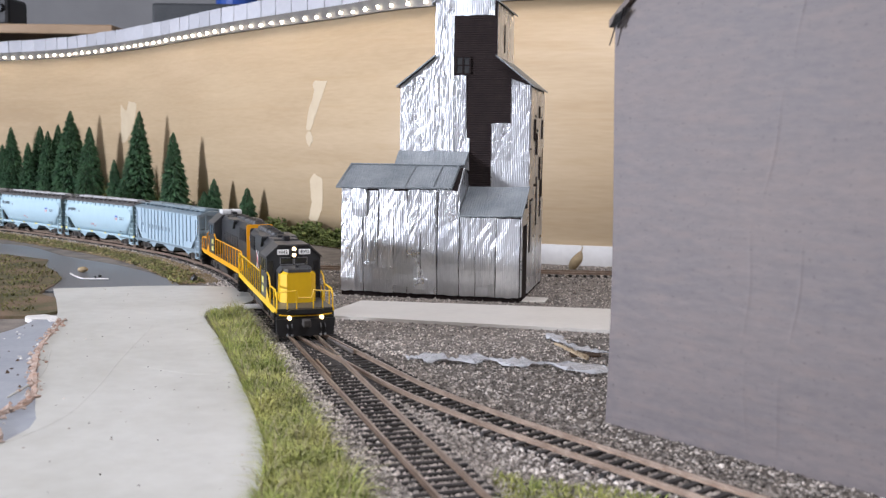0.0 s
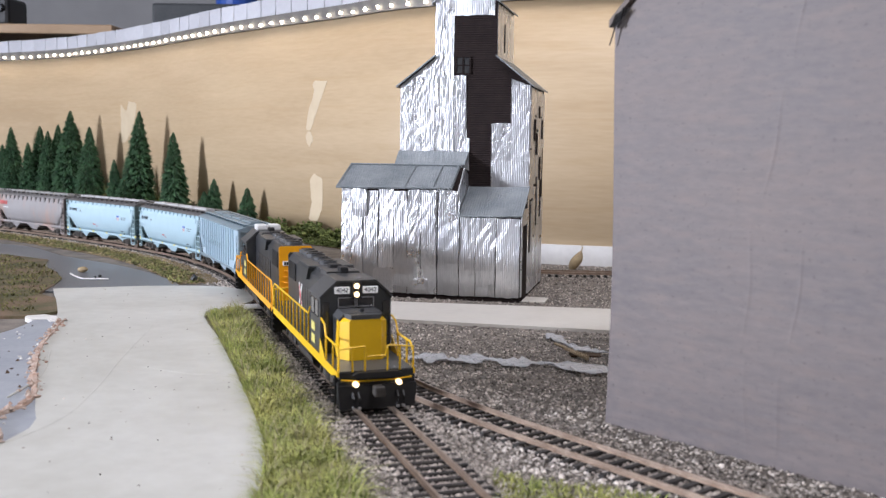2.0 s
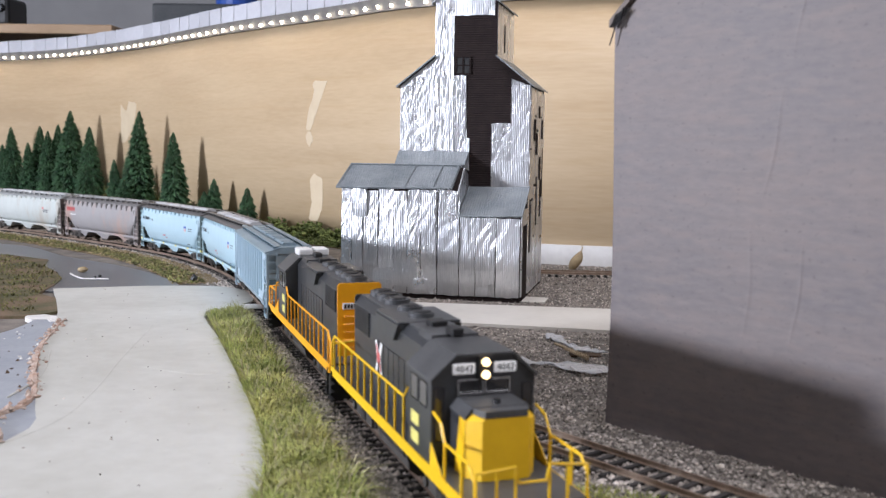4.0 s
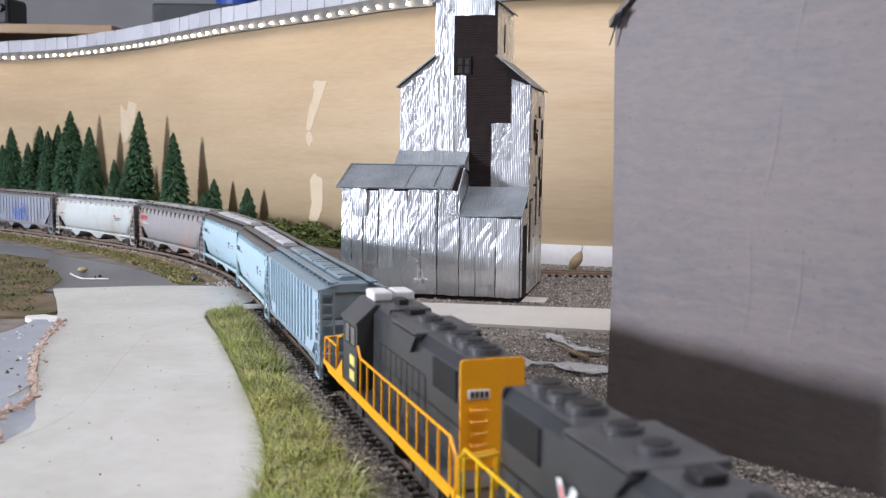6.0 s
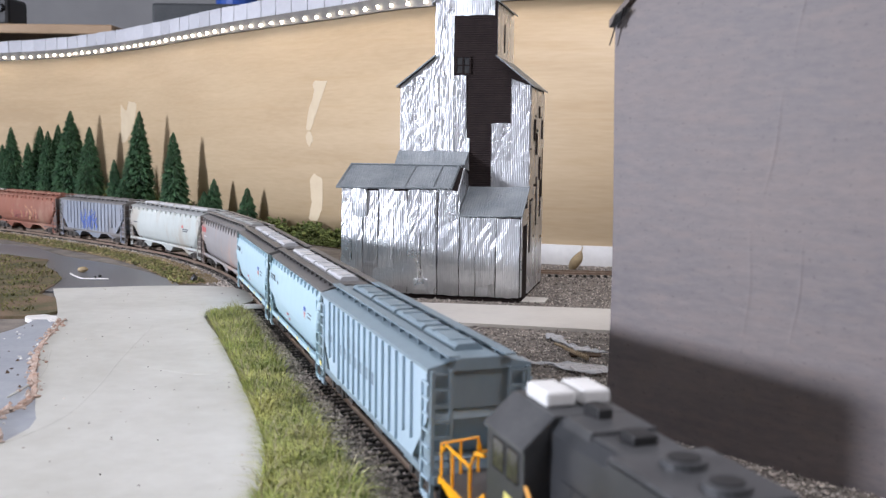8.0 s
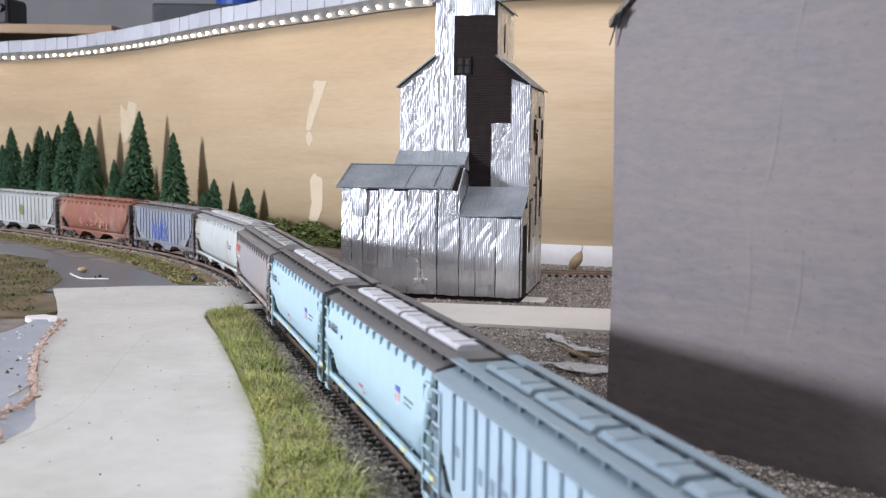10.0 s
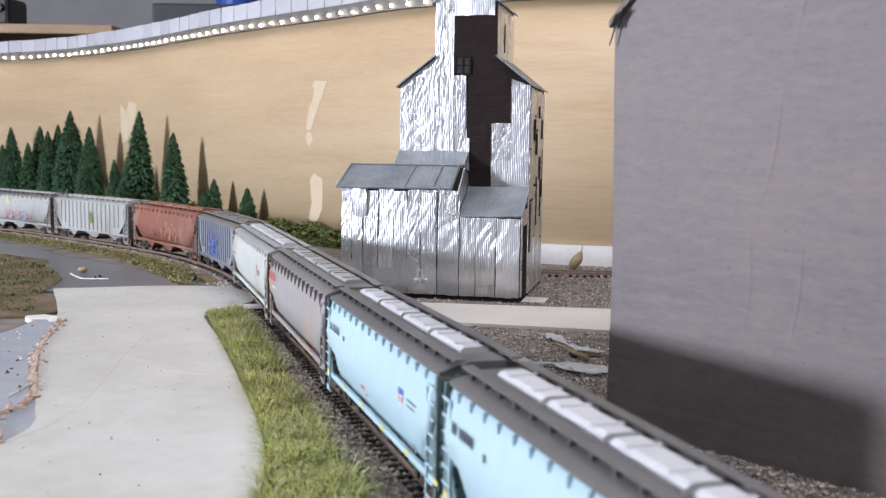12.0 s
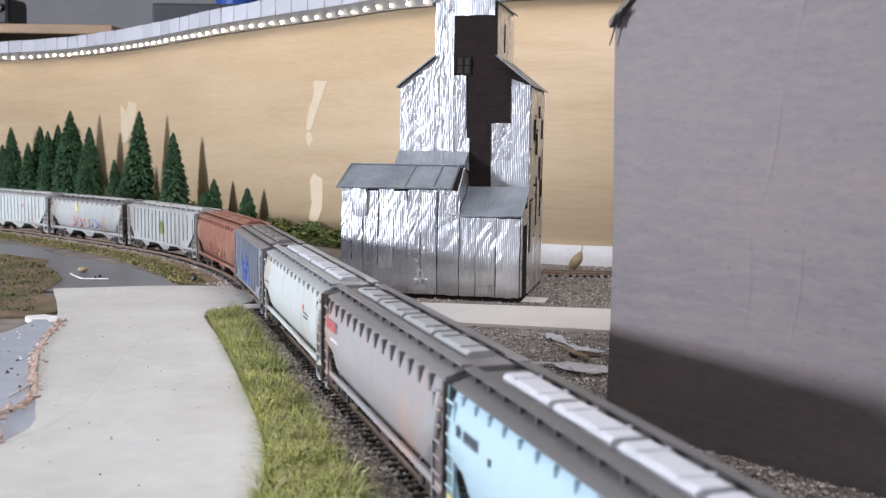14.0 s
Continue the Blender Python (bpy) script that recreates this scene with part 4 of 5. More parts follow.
def clutter():
    plastic_strip("plastic_film", [(-20, 555), (-8, 557), (8, 552), (24, 556), (40, 548), (60, 545), (90, 530), (120, 518)], 26, 3, "crumpled translucent plastic film strip on gravel")
    plastic_strip("plastic_film", [(70, 634), (76, 605), (86, 586), (104, 574), (130, 567)], 9, 6, "twisted clear plastic film shred on gravel")
    bm = B()
    rod(bm, [(70, 601, 2.5), (74, 584, 3.5), (79, 568, 3), (84, 559, 2.2)], 0.9, 7)
    for k in range(9):
        u = k / 8
        x, y = 75 + 8 * u, 581 - 20 * u
        for d in (-1, 1):
            rod(bm, [(x, y, 3), (x + d * 1.6, y - 1.8, 3.6 + 0.3 * (k % 2))], 0.75, 5)
    tagged(part("twig", bm, M["twig"]), "short dry brown twig lying on gravel", "twig")
    bm = B()
    box(bm, 76, 94, 571, 581, 0.4, 1.5, 0.4)
    tagged(part("bark_chip", bm, M["bark"]), "flat dark bark chip on the gravel", "bark")
    # nut shell by the back track
    bm = B()
    bmesh.ops.create_uvsphere(bm, u_segments=18, v_segments=12, radius=1)
    for v in bm.verts:
        x, y, z = v.co
        k = 1 - 0.55 * max(0, z) ** 1.5
        v.co = Vector((x * 6.2 * k + z * 4.5, y * 6 * k, z * 10 + 9)) * MM
    nut = part("nut_shell", bm, M["nut"], smooth=True)
    nut.matrix_basis = pose(0.135, 0.994, 0.0)
    tagged(nut, "small tan nut shell standing by the back track", "nut")
    bm = B()
    rod(bm, [(0, 0, 0), (1.5, 0, 5), (0.5, 0, 8)], 0.7, 5)
    o = part("stem", bm, M["twig"], nut)
    o.matrix_basis = pose(0.0045, 0, 0.0175)
    # hand car, stick and pebbles on the asphalt
    bm = B()
    bmesh.ops.create_icosphere(bm, subdivisions=2, radius=1)
    for v in bm.verts:
        k = 1 + 0.2 * noise.noise(v.co * 2)
        v.co = Vector((v.co.x * 5 * k, v.co.y * 3.6 * k, v.co.z * 2.8 * k + 2.8)) * MM
    rock = part("pebble", bm, M["nut"], smooth=True)
    rock.matrix_basis = pose(-0.334, 0.910, 0.0016)
    tagged(rock, "yellow-brown pebble on the grey asphalt", "pebble")
    bm = B()
    rod(bm, [(-341, 897, 2.6), (-330, 878, 2.8), (-317, 862, 2.6), (-294, 862, 2.6)], 0.7, 6)
    tagged(part("stick", bm, M["plaster"]), "thin pale bent stick on the asphalt", "stick")
    rng = random.Random(31)
    for x, y, r in ((-307, 878, 1.8), (-218, 860, 3.6), (-309, 871, 1.3)):
        bm = B()
        bmesh.ops.create_icosphere(bm, subdivisions=1, radius=r * MM)
        for v in bm.verts:
            v.co *= rng.uniform(0.75, 1.2)
        o = part("coal_lump", bm, M["black"])
        o.matrix_basis = pose(x * MM, y * MM, (1.6 + r * 0.7) * MM)
        tagged(o, "small black lump lying by the track", "lump", "black lumps")


def shelf_things():
    """What stands behind and above the backdrop."""
    sh = tagged(part("shelf_plank", box(B(), -1500, -690, 2080, 2330, 342, 362, 3), M["plank"]), "pine plank shelf behind the backdrop", "shelf")
    for x in (-1400, -760):
        part("shelf_post", box(B(), x - 20, x + 20, 2200, 2240, -958, 341.5), M["plank"], sh)
    tb = thing("storage_tub", "blue plastic tub with a pale rim", "tub")
    bm = B()
    rod(bm, [(-432, 2080, 400), (-432, 2080, 470)], 42, 20)
    part("bucket", bm, M["blue_tub"], tb)
    bm = B()
    rod(bm, [(-432, 2080, 470.5), (-432, 2080, 478)], 44, 20)
    part("rim", bm, M["white"], tb)
    cs = tagged(part("equipment_case", box(B(), -590, -350, 2020, 2140, 340, 399.5, 5), M["dark_case"]), "long dark grey equipment case", "case")
    part("case_stand", box(B(), -560, -380, 2040, 2120, -958, 339.5), M["plank"], cs)
    bk = thing("speaker", "black equipment box on the pine shelf", "box")
    part("cabinet", box(B(), -1010, -925, 2130, 2230, 362.5, 425, 8), M["black"], bk)
    part("knob", rod(B(), [(-945, 2130, 400), (-945, 2122, 400)], 9, 14), M["dark_case"], bk)

# ---------------------------------------------------------------- rolling stock (x ahead, y left, z from rail top)

def wheel_mesh(r):
    bm = B()
    rod(bm, [(0, -1.3, 0), (0, 1.3, 0)], r, 18)
    rod(bm, [(0, 1.3, 0), (0, 1.9, 0)], r + 0.7, 18)
    return mesh_of("wheel", bm, M["steel"])


def truck(parent, x, base, r, m):
    """A four-wheel truck under a car or engine."""
    bm = B()
    box(bm, x - 4, x + 4, -9, 9, 4.5, 8, 0.5)
    for s in (-1, 1):
        prism(bm, [(x - base / 2 - 4, 5), (x - base / 2 - 2, 7.5), (x - 4, 9), (x + 4, 9), (x + base / 2 + 2, 7.5), (x + base / 2 + 4, 5), (x + base / 2, 3.6), (x + 4, 3.2), (x - 4, 3.2), (x - base / 2, 3.6)], s * 11 - 1.3, s * 11 + 1.3, "y")
        for k in (-2.2, 0, 2.2):
            rod(bm, [(x + k, s * 12.6, 4), (x + k, s * 12.6, 7.6)], 0.9, 6)
        for k in (-1, 1):
            rod(bm, [(x + k * base / 2, s * 12, r), (x + k * base / 2, s * 13.3, r)], 1.9, 8)
    tk = part("truck", bm, M["truck"] if m is None else m, parent, "dark truck frame with springs")
    me = wheel_mesh(r)
    for k in (-1, 1):
        for s in (-1, 1):
            o = part("wheel", me, None, tk)
            o.matrix_basis = pose((x + k * base / 2) * MM, s * 8.4 * MM, r * MM, 0, 0, 180 if s > 0 else 0)


def flat(parent, name, pts, y, side, m, label="", t=0.15):
    """A thin marking on a car side at the distance y from the middle."""
    return part(name, prism(B(), pts, side * y, side * (y + t), "y"), M[m] if isinstance(m, str) else m, parent, label)


def rect(x0, x1, z0, z1):
    return [(x0, z0), (x1, z0), (x1, z1), (x0, z1)]


def words(parent, text, size, m, at):
    cu = bpy.data.curves.new("lettering", "FONT")
    cu.body, cu.size, cu.extrude, cu.align_x, cu.align_y = text, size * MM, 0.06 * MM, "CENTER", "CENTER"
    tmp = bpy.data.objects.new("lettering", cu)
    me = bpy.data.meshes.new_from_object(tmp)
    bpy.data.objects.remove(tmp)
    me.materials.append(m)
    ob = new("lettering", me)
    ob.parent = parent
    ob.matrix_basis = at
    return ob


def locomotive(trim, lead):
    """Four-axle road switcher, 203 mm over its sills."""
    lo = thing("diesel_locomotive", "black and yellow model diesel engine with lit headlights" if lead else "black and orange model diesel engine running cab last", "locomotive", "engines")
    blk, roofm, tr = M["loco_black"], M["loco_roof"], M[trim]
    part("deck", prism(B(), [(-98, 13.2), (98, 13.2), (98, 16.4), (-98, 16.4)], -16.4, 16.4, "y"), M["black"], lo)
    for s in (-1, 1):
        flat(lo, "sill", [(-98, 13.0), (86, 13.0), (92, 14.6), (98.2, 14.6), (98.2, 16.8), (-98, 16.8)], 16.45, s, trim, "bright painted side sill", 0.8)
    for e in (-1, 1):
        part("anticlimber", prism(B(), [(-9, 14.2), (9, 14.2), (11, 15.4), (9, 16.7), (-9, 16.7), (-11, 15.4)], e * 98.1, e * 101.2, "x"), M["black"], lo)
        part("deck_stripe", rod(B(), [(e * 98.8, -15.6, 13.4), (e * 98.8, -8, 12.6), (e * 98.8, 8, 12.6), (e * 98.8, 15.6, 13.4)], 0.4, 5), tr, lo)
    part("walkway", box(B(), -97.6, 97.6, -16.8, 16.8, 16.42, 16.9), roofm, lo)
    # step wells and pilots
    for e in (-1, 1):
        bm = B()
        prism(bm, [(-17, 2.2), (17, 2.2), (17, 12), (13, 13.1), (-13, 13.1), (-17, 12)], e * 95, e * 98.5, "x")
        prism(bm, [(-16.6, 0.8), (16.6, 0.8), (17.4, 11), (-17.4, 11)], e * 98.6, e * 100.2, "x")
        pl = part("pilot", bm, M["black"], lo, "black snow plow pilot")
        for y in (-11, -8.5, 8.5, 11):
            part("air_hose", rod(B(), [(e * 101, y, 8), (e * 103, y, 6), (e * 102.6, y, 2.4)], 0.55, 6), M["black"], pl)
            part("hose_end", rod(B(), [(e * 102.6, y, 2.3), (e * 102.6, y, 1.2)], 0.75, 6), M["silver"], pl)
        part("coupler", box(B(), e * 98, e * 106, -2.4, 2.4, 6.6, 11, 0.8), M["truck"], lo)
        for s in (-1, 1):
            bm = B()
            for k, z in enumerate((3.2, 6.6, 10)):
                box(bm, min(e * 88, e * 95), max(e * 88, e * 95), s * 17.4 - 1.3, s * 17.4 + 0.2, z, z + 0.6)
            box(bm, min(e * 94.4, e * 95.2), max(e * 94.4, e * 95.2), s * 15.8, s * 17.8, 2.5, 15)
            part("step", bm, M["black"], lo)
    # long hood with chamfered roof edges
    hood = part("hood", prism(B(), [(-10.2, 16.9), (10.2, 16.9), (10.2, 47.2), (8, 50.2), (-8, 50.2), (-10.2, 47.2)], -80, 30, "x"), blk, lo)
    part("hood_roof", box(B(), -79.6, 29, -7.7, 7.7, 50.2, 50.8, 0.2), roofm, lo)
    part("hood_end", prism(B(), [(-10.1, 16.9), (10.1, 16.9), (10.3, 49.4), (9.4, 50.6), (-9.4, 50.6), (-10.3, 49.4)], -81, -80.05, "x"), blk if lead else tr, lo, "" if lead else "orange hood end")
    if not lead:
        nb = part("number_board", box(B(), -81.6, -81, 1, 8, 38.5, 41.5, 0.3), M["white"], lo, "white number board")
        for k in range(4):
            part("figure_bar", box(B(), -81.8, -81.55, 1.7 + k * 1.5, 2.7 + k * 1.5, 39.1, 40.9), M["black"], nb)
        for k in range(5):
            z = 21 + k * 3.6
            part("grab_iron", rod(B(), [(-81, 2, z), (-82.4, 2, z), (-82.4, 7, z), (-81, 7, z)], 0.35, 5), tr, lo)
    # hood doors and intake grilles
    for s in (-1, 1):
        for k in range(9):
            bm = B()
            box(bm, -44 + k * 7.6, -37.2 + k * 7.6, min(s * 10.2, s * 10.55), max(s * 10.2, s * 10.55), 19, 38, 0.2)
            part("hood_door", bm, blk, hood)
        bm = B()
        for k in range(9):
            box(bm, -78, -53, min(s * 10.2, s * 10.8), max(s * 10.2, s * 10.8), 37 + k * 1.1, 37.7 + k * 1.1)
        part("radiator_grille", bm, M["black"], hood)
        part("blister", prism(B(), [(-30, 43.5), (-10, 43.5), (-3, 50.0), (-37, 50.0)], s * 9, s * 12, "y"), blk, hood)
    part("blister_roof", box(B(), -36.5, -3.5, -11.8, 11.8, 50.1, 51.2, 0.4), roofm, hood)
    for x in (-73.5, -61.5, -49.5):
        f = part("fan", rod(B(), [(x, 0, 50.8), (x, 0, 52.8)], 5.2, 20), roofm, lo)
        part("fan_cap", rod(B(), [(x, 0, 52.8), (x, 0, 53.3)], 3.8, 16), M["black"], f)
    for x in (-30, -14):
        f = part("fan", rod(B(), [(x, 0, 51.2), (x, 0, 52.8)], 4.8, 20), roofm, lo)
        part("fan_cap", rod(B(), [(x, 0, 52.8), (x, 0, 53.2)], 3.4, 16), M["black"], f)
    part("chimney", box(B(), 2, 9, -3, 3, 50.8, 53, 0.4), M["black"], lo)
    part("air_filter_box", prism(B(), [(-9.5, 46), (9.5, 46), (8, 51.6), (-8, 51.6)], 12, 27, "x"), roofm, lo)
    # cab with sloped roof edges
    cab = part("cab", prism(B(), [(-16.8, 16.9), (16.8, 16.9), (16.8, 43), (9, 50), (-9, 50), (-16.8, 43)], 30.2, 56, "x"), blk, lo)
    part("cab_roof", prism(B(), [(-17.4, 42.7), (-9.2, 50.1), (9.2, 50.1), (17.4, 42.7), (17.4, 43.6), (9.4, 51), (-9.4, 51), (-17.4, 43.6)], 29.6, 57.4, "x"), roofm, lo)
    for s in (-1, 1):
        for x0, x1 in ((33.5, 41.5), (43.5, 51.5)):
            part("cab_window", box(B(), x0, x1, min(s * 16.7, s * 17), max(s * 16.7, s * 17), 33.5, 41.5, 0.4), M["glass"], cab, "dark cab side window")
        flat(lo, "stripe", rect(34, 43, 25.5, 29.5), 16.85, s, "cream", "pale yellow number patch")
        flat(lo, "stripe", rect(34, 43, 19.5, 23.5), 16.85, s, "cream", "pale yellow number patch")
        part("front_window", box(B(), 55.8, 56.3, min(s * 12.6, s * 16), max(s * 12.6, s * 16), 24, 41, 0.4), M["glass"], cab, "dark front door window")
    for y0, y1 in ((-8.2, -0.6), (0.6, 8.2)):
        ws = part("windscreen", box(B(), 55.8, 56.3, y0, y1, 38.6, 42.6, 0.4), M["glass"], cab, "dark windscreen pane")
        for za, zb in ((38.3, 38.6), (42.6, 42.9)):
            part("gasket", box(B(), 56, 56.6, y0 - 0.3, y1 + 0.3, za, zb), M["silver"], ws)
        for ya in (y0 - 0.3, y1):
            part("gasket", box(B(), 56, 56.6, ya, ya + 0.3, 38.6, 42.6), M["silver"], ws)
    # headlight pair between the number boards
    hd = part("headlight_box", box(B(), 56, 57.6, -2.4, 2.4, 42.6, 50.2, 0.6), M["black"], lo)
    for z in (44.4, 48.3):
        part("headlight", rod(B(), [(57.5, 0, z), (58.4, 0, z)], 1.25, 14), M["lamp_on"] if lead else M["glass"], hd, "lit warm headlight" if lead else "")
    for s in (-1, 1):
        nb = part("number_board", box(B(), 56, 57, min(s * 3, s * 10.4), max(s * 3, s * 10.4), 44.6, 48, 0.5), M["board"], lo, "white number board")
        if lead:
            words(nb, "4042", 2.9, M["black"], pose(57.1 * MM, s * 6.7 * MM, 46.3 * MM, 90, 0, 90))
    # short nose with sloped top corners
    ns = part("nose", prism(B(), [(-10.8, 16.9), (10.8, 16.9), (10.8, 34.5), (8.6, 37.2), (-8.6, 37.2), (-10.8, 34.5)], 56.2, 71, "x"), blk, lo)
    bm = B()
    loft(bm, [[(71.05, -10.8, 17), (71.05, 10.8, 17), (71.05, 10.8, 34.2), (71.05, 8.6, 36.4), (71.05, -8.6, 36.4), (71.05, -10.8, 34.2)],
              [(76.4, -7.4, 17), (76.4, 7.4, 17), (76.4, 7.4, 34.8), (76.4, 6.4, 35.6), (76.4, -6.4, 35.6), (76.4, -7.4, 34.8)]])
    part("nose_face", bm, tr, ns, "bright painted nose front")
    for s in (-1, 1):
        flat(ns, "nose_side", [(62, 17), (71, 17), (71, 34.2), (66, 34.2)], 10.82, s, trim, "", 0.2)
        part("ditch_light", rod(B(), [(98.6, s * 9.5, 11.6), (101.2, s * 9.5, 11.6)], 1.15, 12), M["lamp_on"] if lead else M["glass"], lo, "lit ditch light" if lead else "")
    part("nose_cap", prism(B(), [(-11.1, 34.6), (-8.7, 37.3), (8.7, 37.3), (11.1, 34.6), (11.1, 35), (8.8, 37.9), (-8.8, 37.9), (-11.1, 35)], 56.5, 71.4, "x"), roofm, ns)
    part("nose_top", prism(B(), [(71.4, -8.8), (76.6, -6.6), (76.6, 6.6), (71.4, 8.8)], 35.7, 37.7, "z"), roofm, ns)
    part("nose_knob", rod(B(), [(68, 0, 37.9), (68, 0, 39.2)], 1.2, 8), M["black"], ns)
    part("horn", box(B(), 22, 30, -2, 2, 51, 54, 0.5), M["black"], lo)
    if not lead:
        for y0 in (-8.6, 0.6):
            part("air_conditioner", box(B(), 37, 51, y0, y0 + 8, 51.05, 55, 0.9), M["white"], lo, "white rooftop cooling unit")
    # fuel tank and air reservoirs
    part("fuel_tank", prism(B(), [(-14, 5), (-11, 2.6), (11, 2.6), (14, 5), (15, 10), (13, 13.1), (-13, 13.1), (-15, 10)], -19, 22, "x"), M["truck"], lo)
    for s in (-1, 1):
        part("air_tank", rod(B(), [(-18, s * 13.6, 10.6), (20, s * 13.6, 10.6)], 2.2, 10), M["black"], lo)
    for x in (-53, 53):
        truck(lo, x, 31, 5.8, None)
    # side handrails with stanchions, end rails
    for s in (-1, 1):
        y = s * 16.7
        bm = B()
        rod(bm, [(-97, y, 17), (-97, y, 27), (-92, y, 31), (24, y, 31), (29, y, 35)], 0.48, 6)
        rod(bm, [(58, y, 34), (66, y, 32.5), (70, y, 27.5), (92, y, 27.5), (97, y, 24), (97, y, 17)], 0.48, 6)
        rail = part("handrail", bm, tr, lo)
        for x in [-92 + 11.6 * k for k in range(11)] + [70, 86]:
            part("stanchion", box(B(), x - 0.45, x + 0.45, y - 0.35, y + 0.35, 14, 31 if x < 40 else 27.5), tr, rail)
        flat(lo, "gusset", [(56, 16.4), (70, 16.4), (57, 24.5)], 16.9, s, trim, "", 0.3)
    for e in (-1, 1):
        bm = B()
        rod(bm, [(e * 97.5, -16.5, 17), (e * 97.5, -16.5, 26.5), (e * 97.5, -5, 27.5), (e * 97.5, -4, 23), (e * 97.5, 4, 23), (e * 97.5, 5, 27.5), (e * 97.5, 16.5, 26.5), (e * 97.5, 16.5, 17)], 0.48, 6)
        for y in (-10.5, -5, 5, 10.5):
            rod(bm, [(e * 97.5, y, 16.5), (e * 97.5, y, 26.8)], 0.45, 6)
        part("end_rail", bm, tr, lo)
    if lead:
        for s in (-1, 1):
            wing = [(-7.5, 7), (-4, 7.8), (0, 2.4), (4, 7.8), (7.5, 7), (3.4, 0), (6.8, -6.4), (3.6, -7.6), (0, -2.6), (-3.6, -7.6), (-6.8, -6.4), (-3.4, 0)]
            star = part("emblem", prism(B(), [(-36 + a * 0.8, 32 + b * 0.85) for a, b in wing], s * 10.6, s * 10.75, "y"), M["white"], lo, "white and red winged emblem")
            part("emblem_core", prism(B(), [(-36 + 2.6 * math.cos(k * 0.5236), 32 + 2.6 * math.sin(k * 0.5236)) for k in range(12)], s * 10.76, s * 10.85, "y"), M["logo_red"], star)
            part("emblem_bar", prism(B(), [(-40.5, 36.4), (-39, 37.2), (-31.5, 27.6), (-33, 26.8)], s * 10.76, s * 10.82, "y"), M["logo_red"], star)
    lo.scale = (0.965, 1.05, 1.045)
    return lo


def hopper(label, side, roofm, endm, ribbed=False, length=190, hatch="roof", ridged=False):
    """A covered hopper with sloped ends, bays, hatches, ladders and trucks."""
    hp = thing("covered_hopper", label, "hopper car", "hopper cars")
    H = length / 2
    top = 45.5

    def section(x, zb):
        if ribbed:
            pts = [(-16.3, 13), (-16.3, 20), (-16.3, 30), (-16.3, 40), (-16.3, top), (-16.3, top), (16.3, top), (16.3, top), (16.3, 40), (16.3, 30), (16.3, 20), (16.3, 13)]
        else:
            pts = [(-13.5, 12.5), (-15.6, 17), (-17.2, 24), (-17.5, 31), (-16.6, 39), (-14.6, top), (14.6, top), (16.6, 39), (17.5, 31), (17.2, 24), (15.6, 17), (13.5, 12.5)]
        return [(x, y, max(z, zb)) for y, z in pts]

    e = H - 6
    part("body", loft(B(), [section(-e, 29), section(-e + 3, 26), section(-e + 16, 13), section(e - 16, 13), section(e - 3, 26), section(e, 29)]), side, hp, smooth=not ribbed)
    # roof with walkway and hatches
    ro = 16.9 if ribbed else 15.2
    part("roof", prism(B(), [(-ro, top - 0.5), (-ro, top + 0.7), (-6, top + 3.4), (6, top + 3.4), (ro, top + 0.7), (ro, top - 0.5)], -H + 3, H - 3, "x"), roofm, hp)
    for s in (-1, 1):
        part("running_board", box(B(), -H + 1, H - 1, min(s * 7.4, s * 11), max(s * 7.4, s * 11), top + 4.0, top + 4.6), roofm, hp)
        me = mesh_of("board_bracket", box(B(), -0.4, 0.4, min(s * 7.4, s * 11), max(s * 7.4, s * 11), top + 1.4, top + 4.0), roofm)
        for k in range(14):
            part("board_bracket", me, None, hp).location.x = (-H + 10 + k * (length - 20) / 13) * MM
    n = 4
    span = (length - 26) / n
    hm = {"roof": roofm, "white": P_HATCH, "grey": P_PALE, "pale": P_PALEROOF}[hatch]
    for k in range(n):
        x0 = -H + 13 + k * span
        bm = B()
        prism(bm, [(-4.8, top + 3.4), (-4.4, top + 4.8), (-3.2, top + 5.5), (3.2, top + 5.5), (4.4, top + 4.8), (4.8, top + 3.4)], x0 + 1.6, x0 + span - 1.6, "x")
        ht = part("hatch", bm, hm, hp)
        bm = B()
        for u in (0.25, 0.75):
            box(bm, x0 + span * u - 0.6, x0 + span * u + 0.6, -4.2, 4.2, top + 5.5, top + 5.8)
        part("hatch_bar", bm, roofm if hatch != "white" else P_HATCH, ht)
    if ribbed:
        me = mesh_of("rib", box(B(), -0.9, 0.9, -0.55, 0.55, 14, 44.6, 0.2), side)
        k = 15
        for s in (-1, 1):
            for i in range(k):
                o = part("rib", me, None, hp)
                o.location = ((-e + 16 + (2 * e - 32) * i / (k - 1)) * MM, s * 16.8 * MM, 0 if 1 < i < k - 2 else 0.008)
                if not 1 < i < k - 2:
                    o.scale.z = 0.82
    else:
        gm = mesh_of("gusset", prism(B(), [(14.4, top - 0.5), (16.8 if ridged else 16.3, top - 0.5), (16.6 if ridged else 16.2, top - (6.0 if ridged else 3.4)), (15.6, top - (6.0 if ridged else 3.4))], -0.3, 1.8 if ridged else 0.15, "x"), roofm if ridged else side)
        for s in (0, 180):
            for i in range(14):
                o = part("gusset", gm, None, hp)
                o.matrix_basis = pose((-e + 8 + (2 * e - 16) * i / 13) * MM, 0, 0, 0, 0, s)
    # side sill, bays
    for s in (-1, 1):
        part("side_sill", box(B(), -H + 2, H - 2, min(s * 14.8, s * 16.4), max(s * 14.8, s * 16.4), 11.2, 13.4, 0.3), side if not ribbed else roofm, hp)
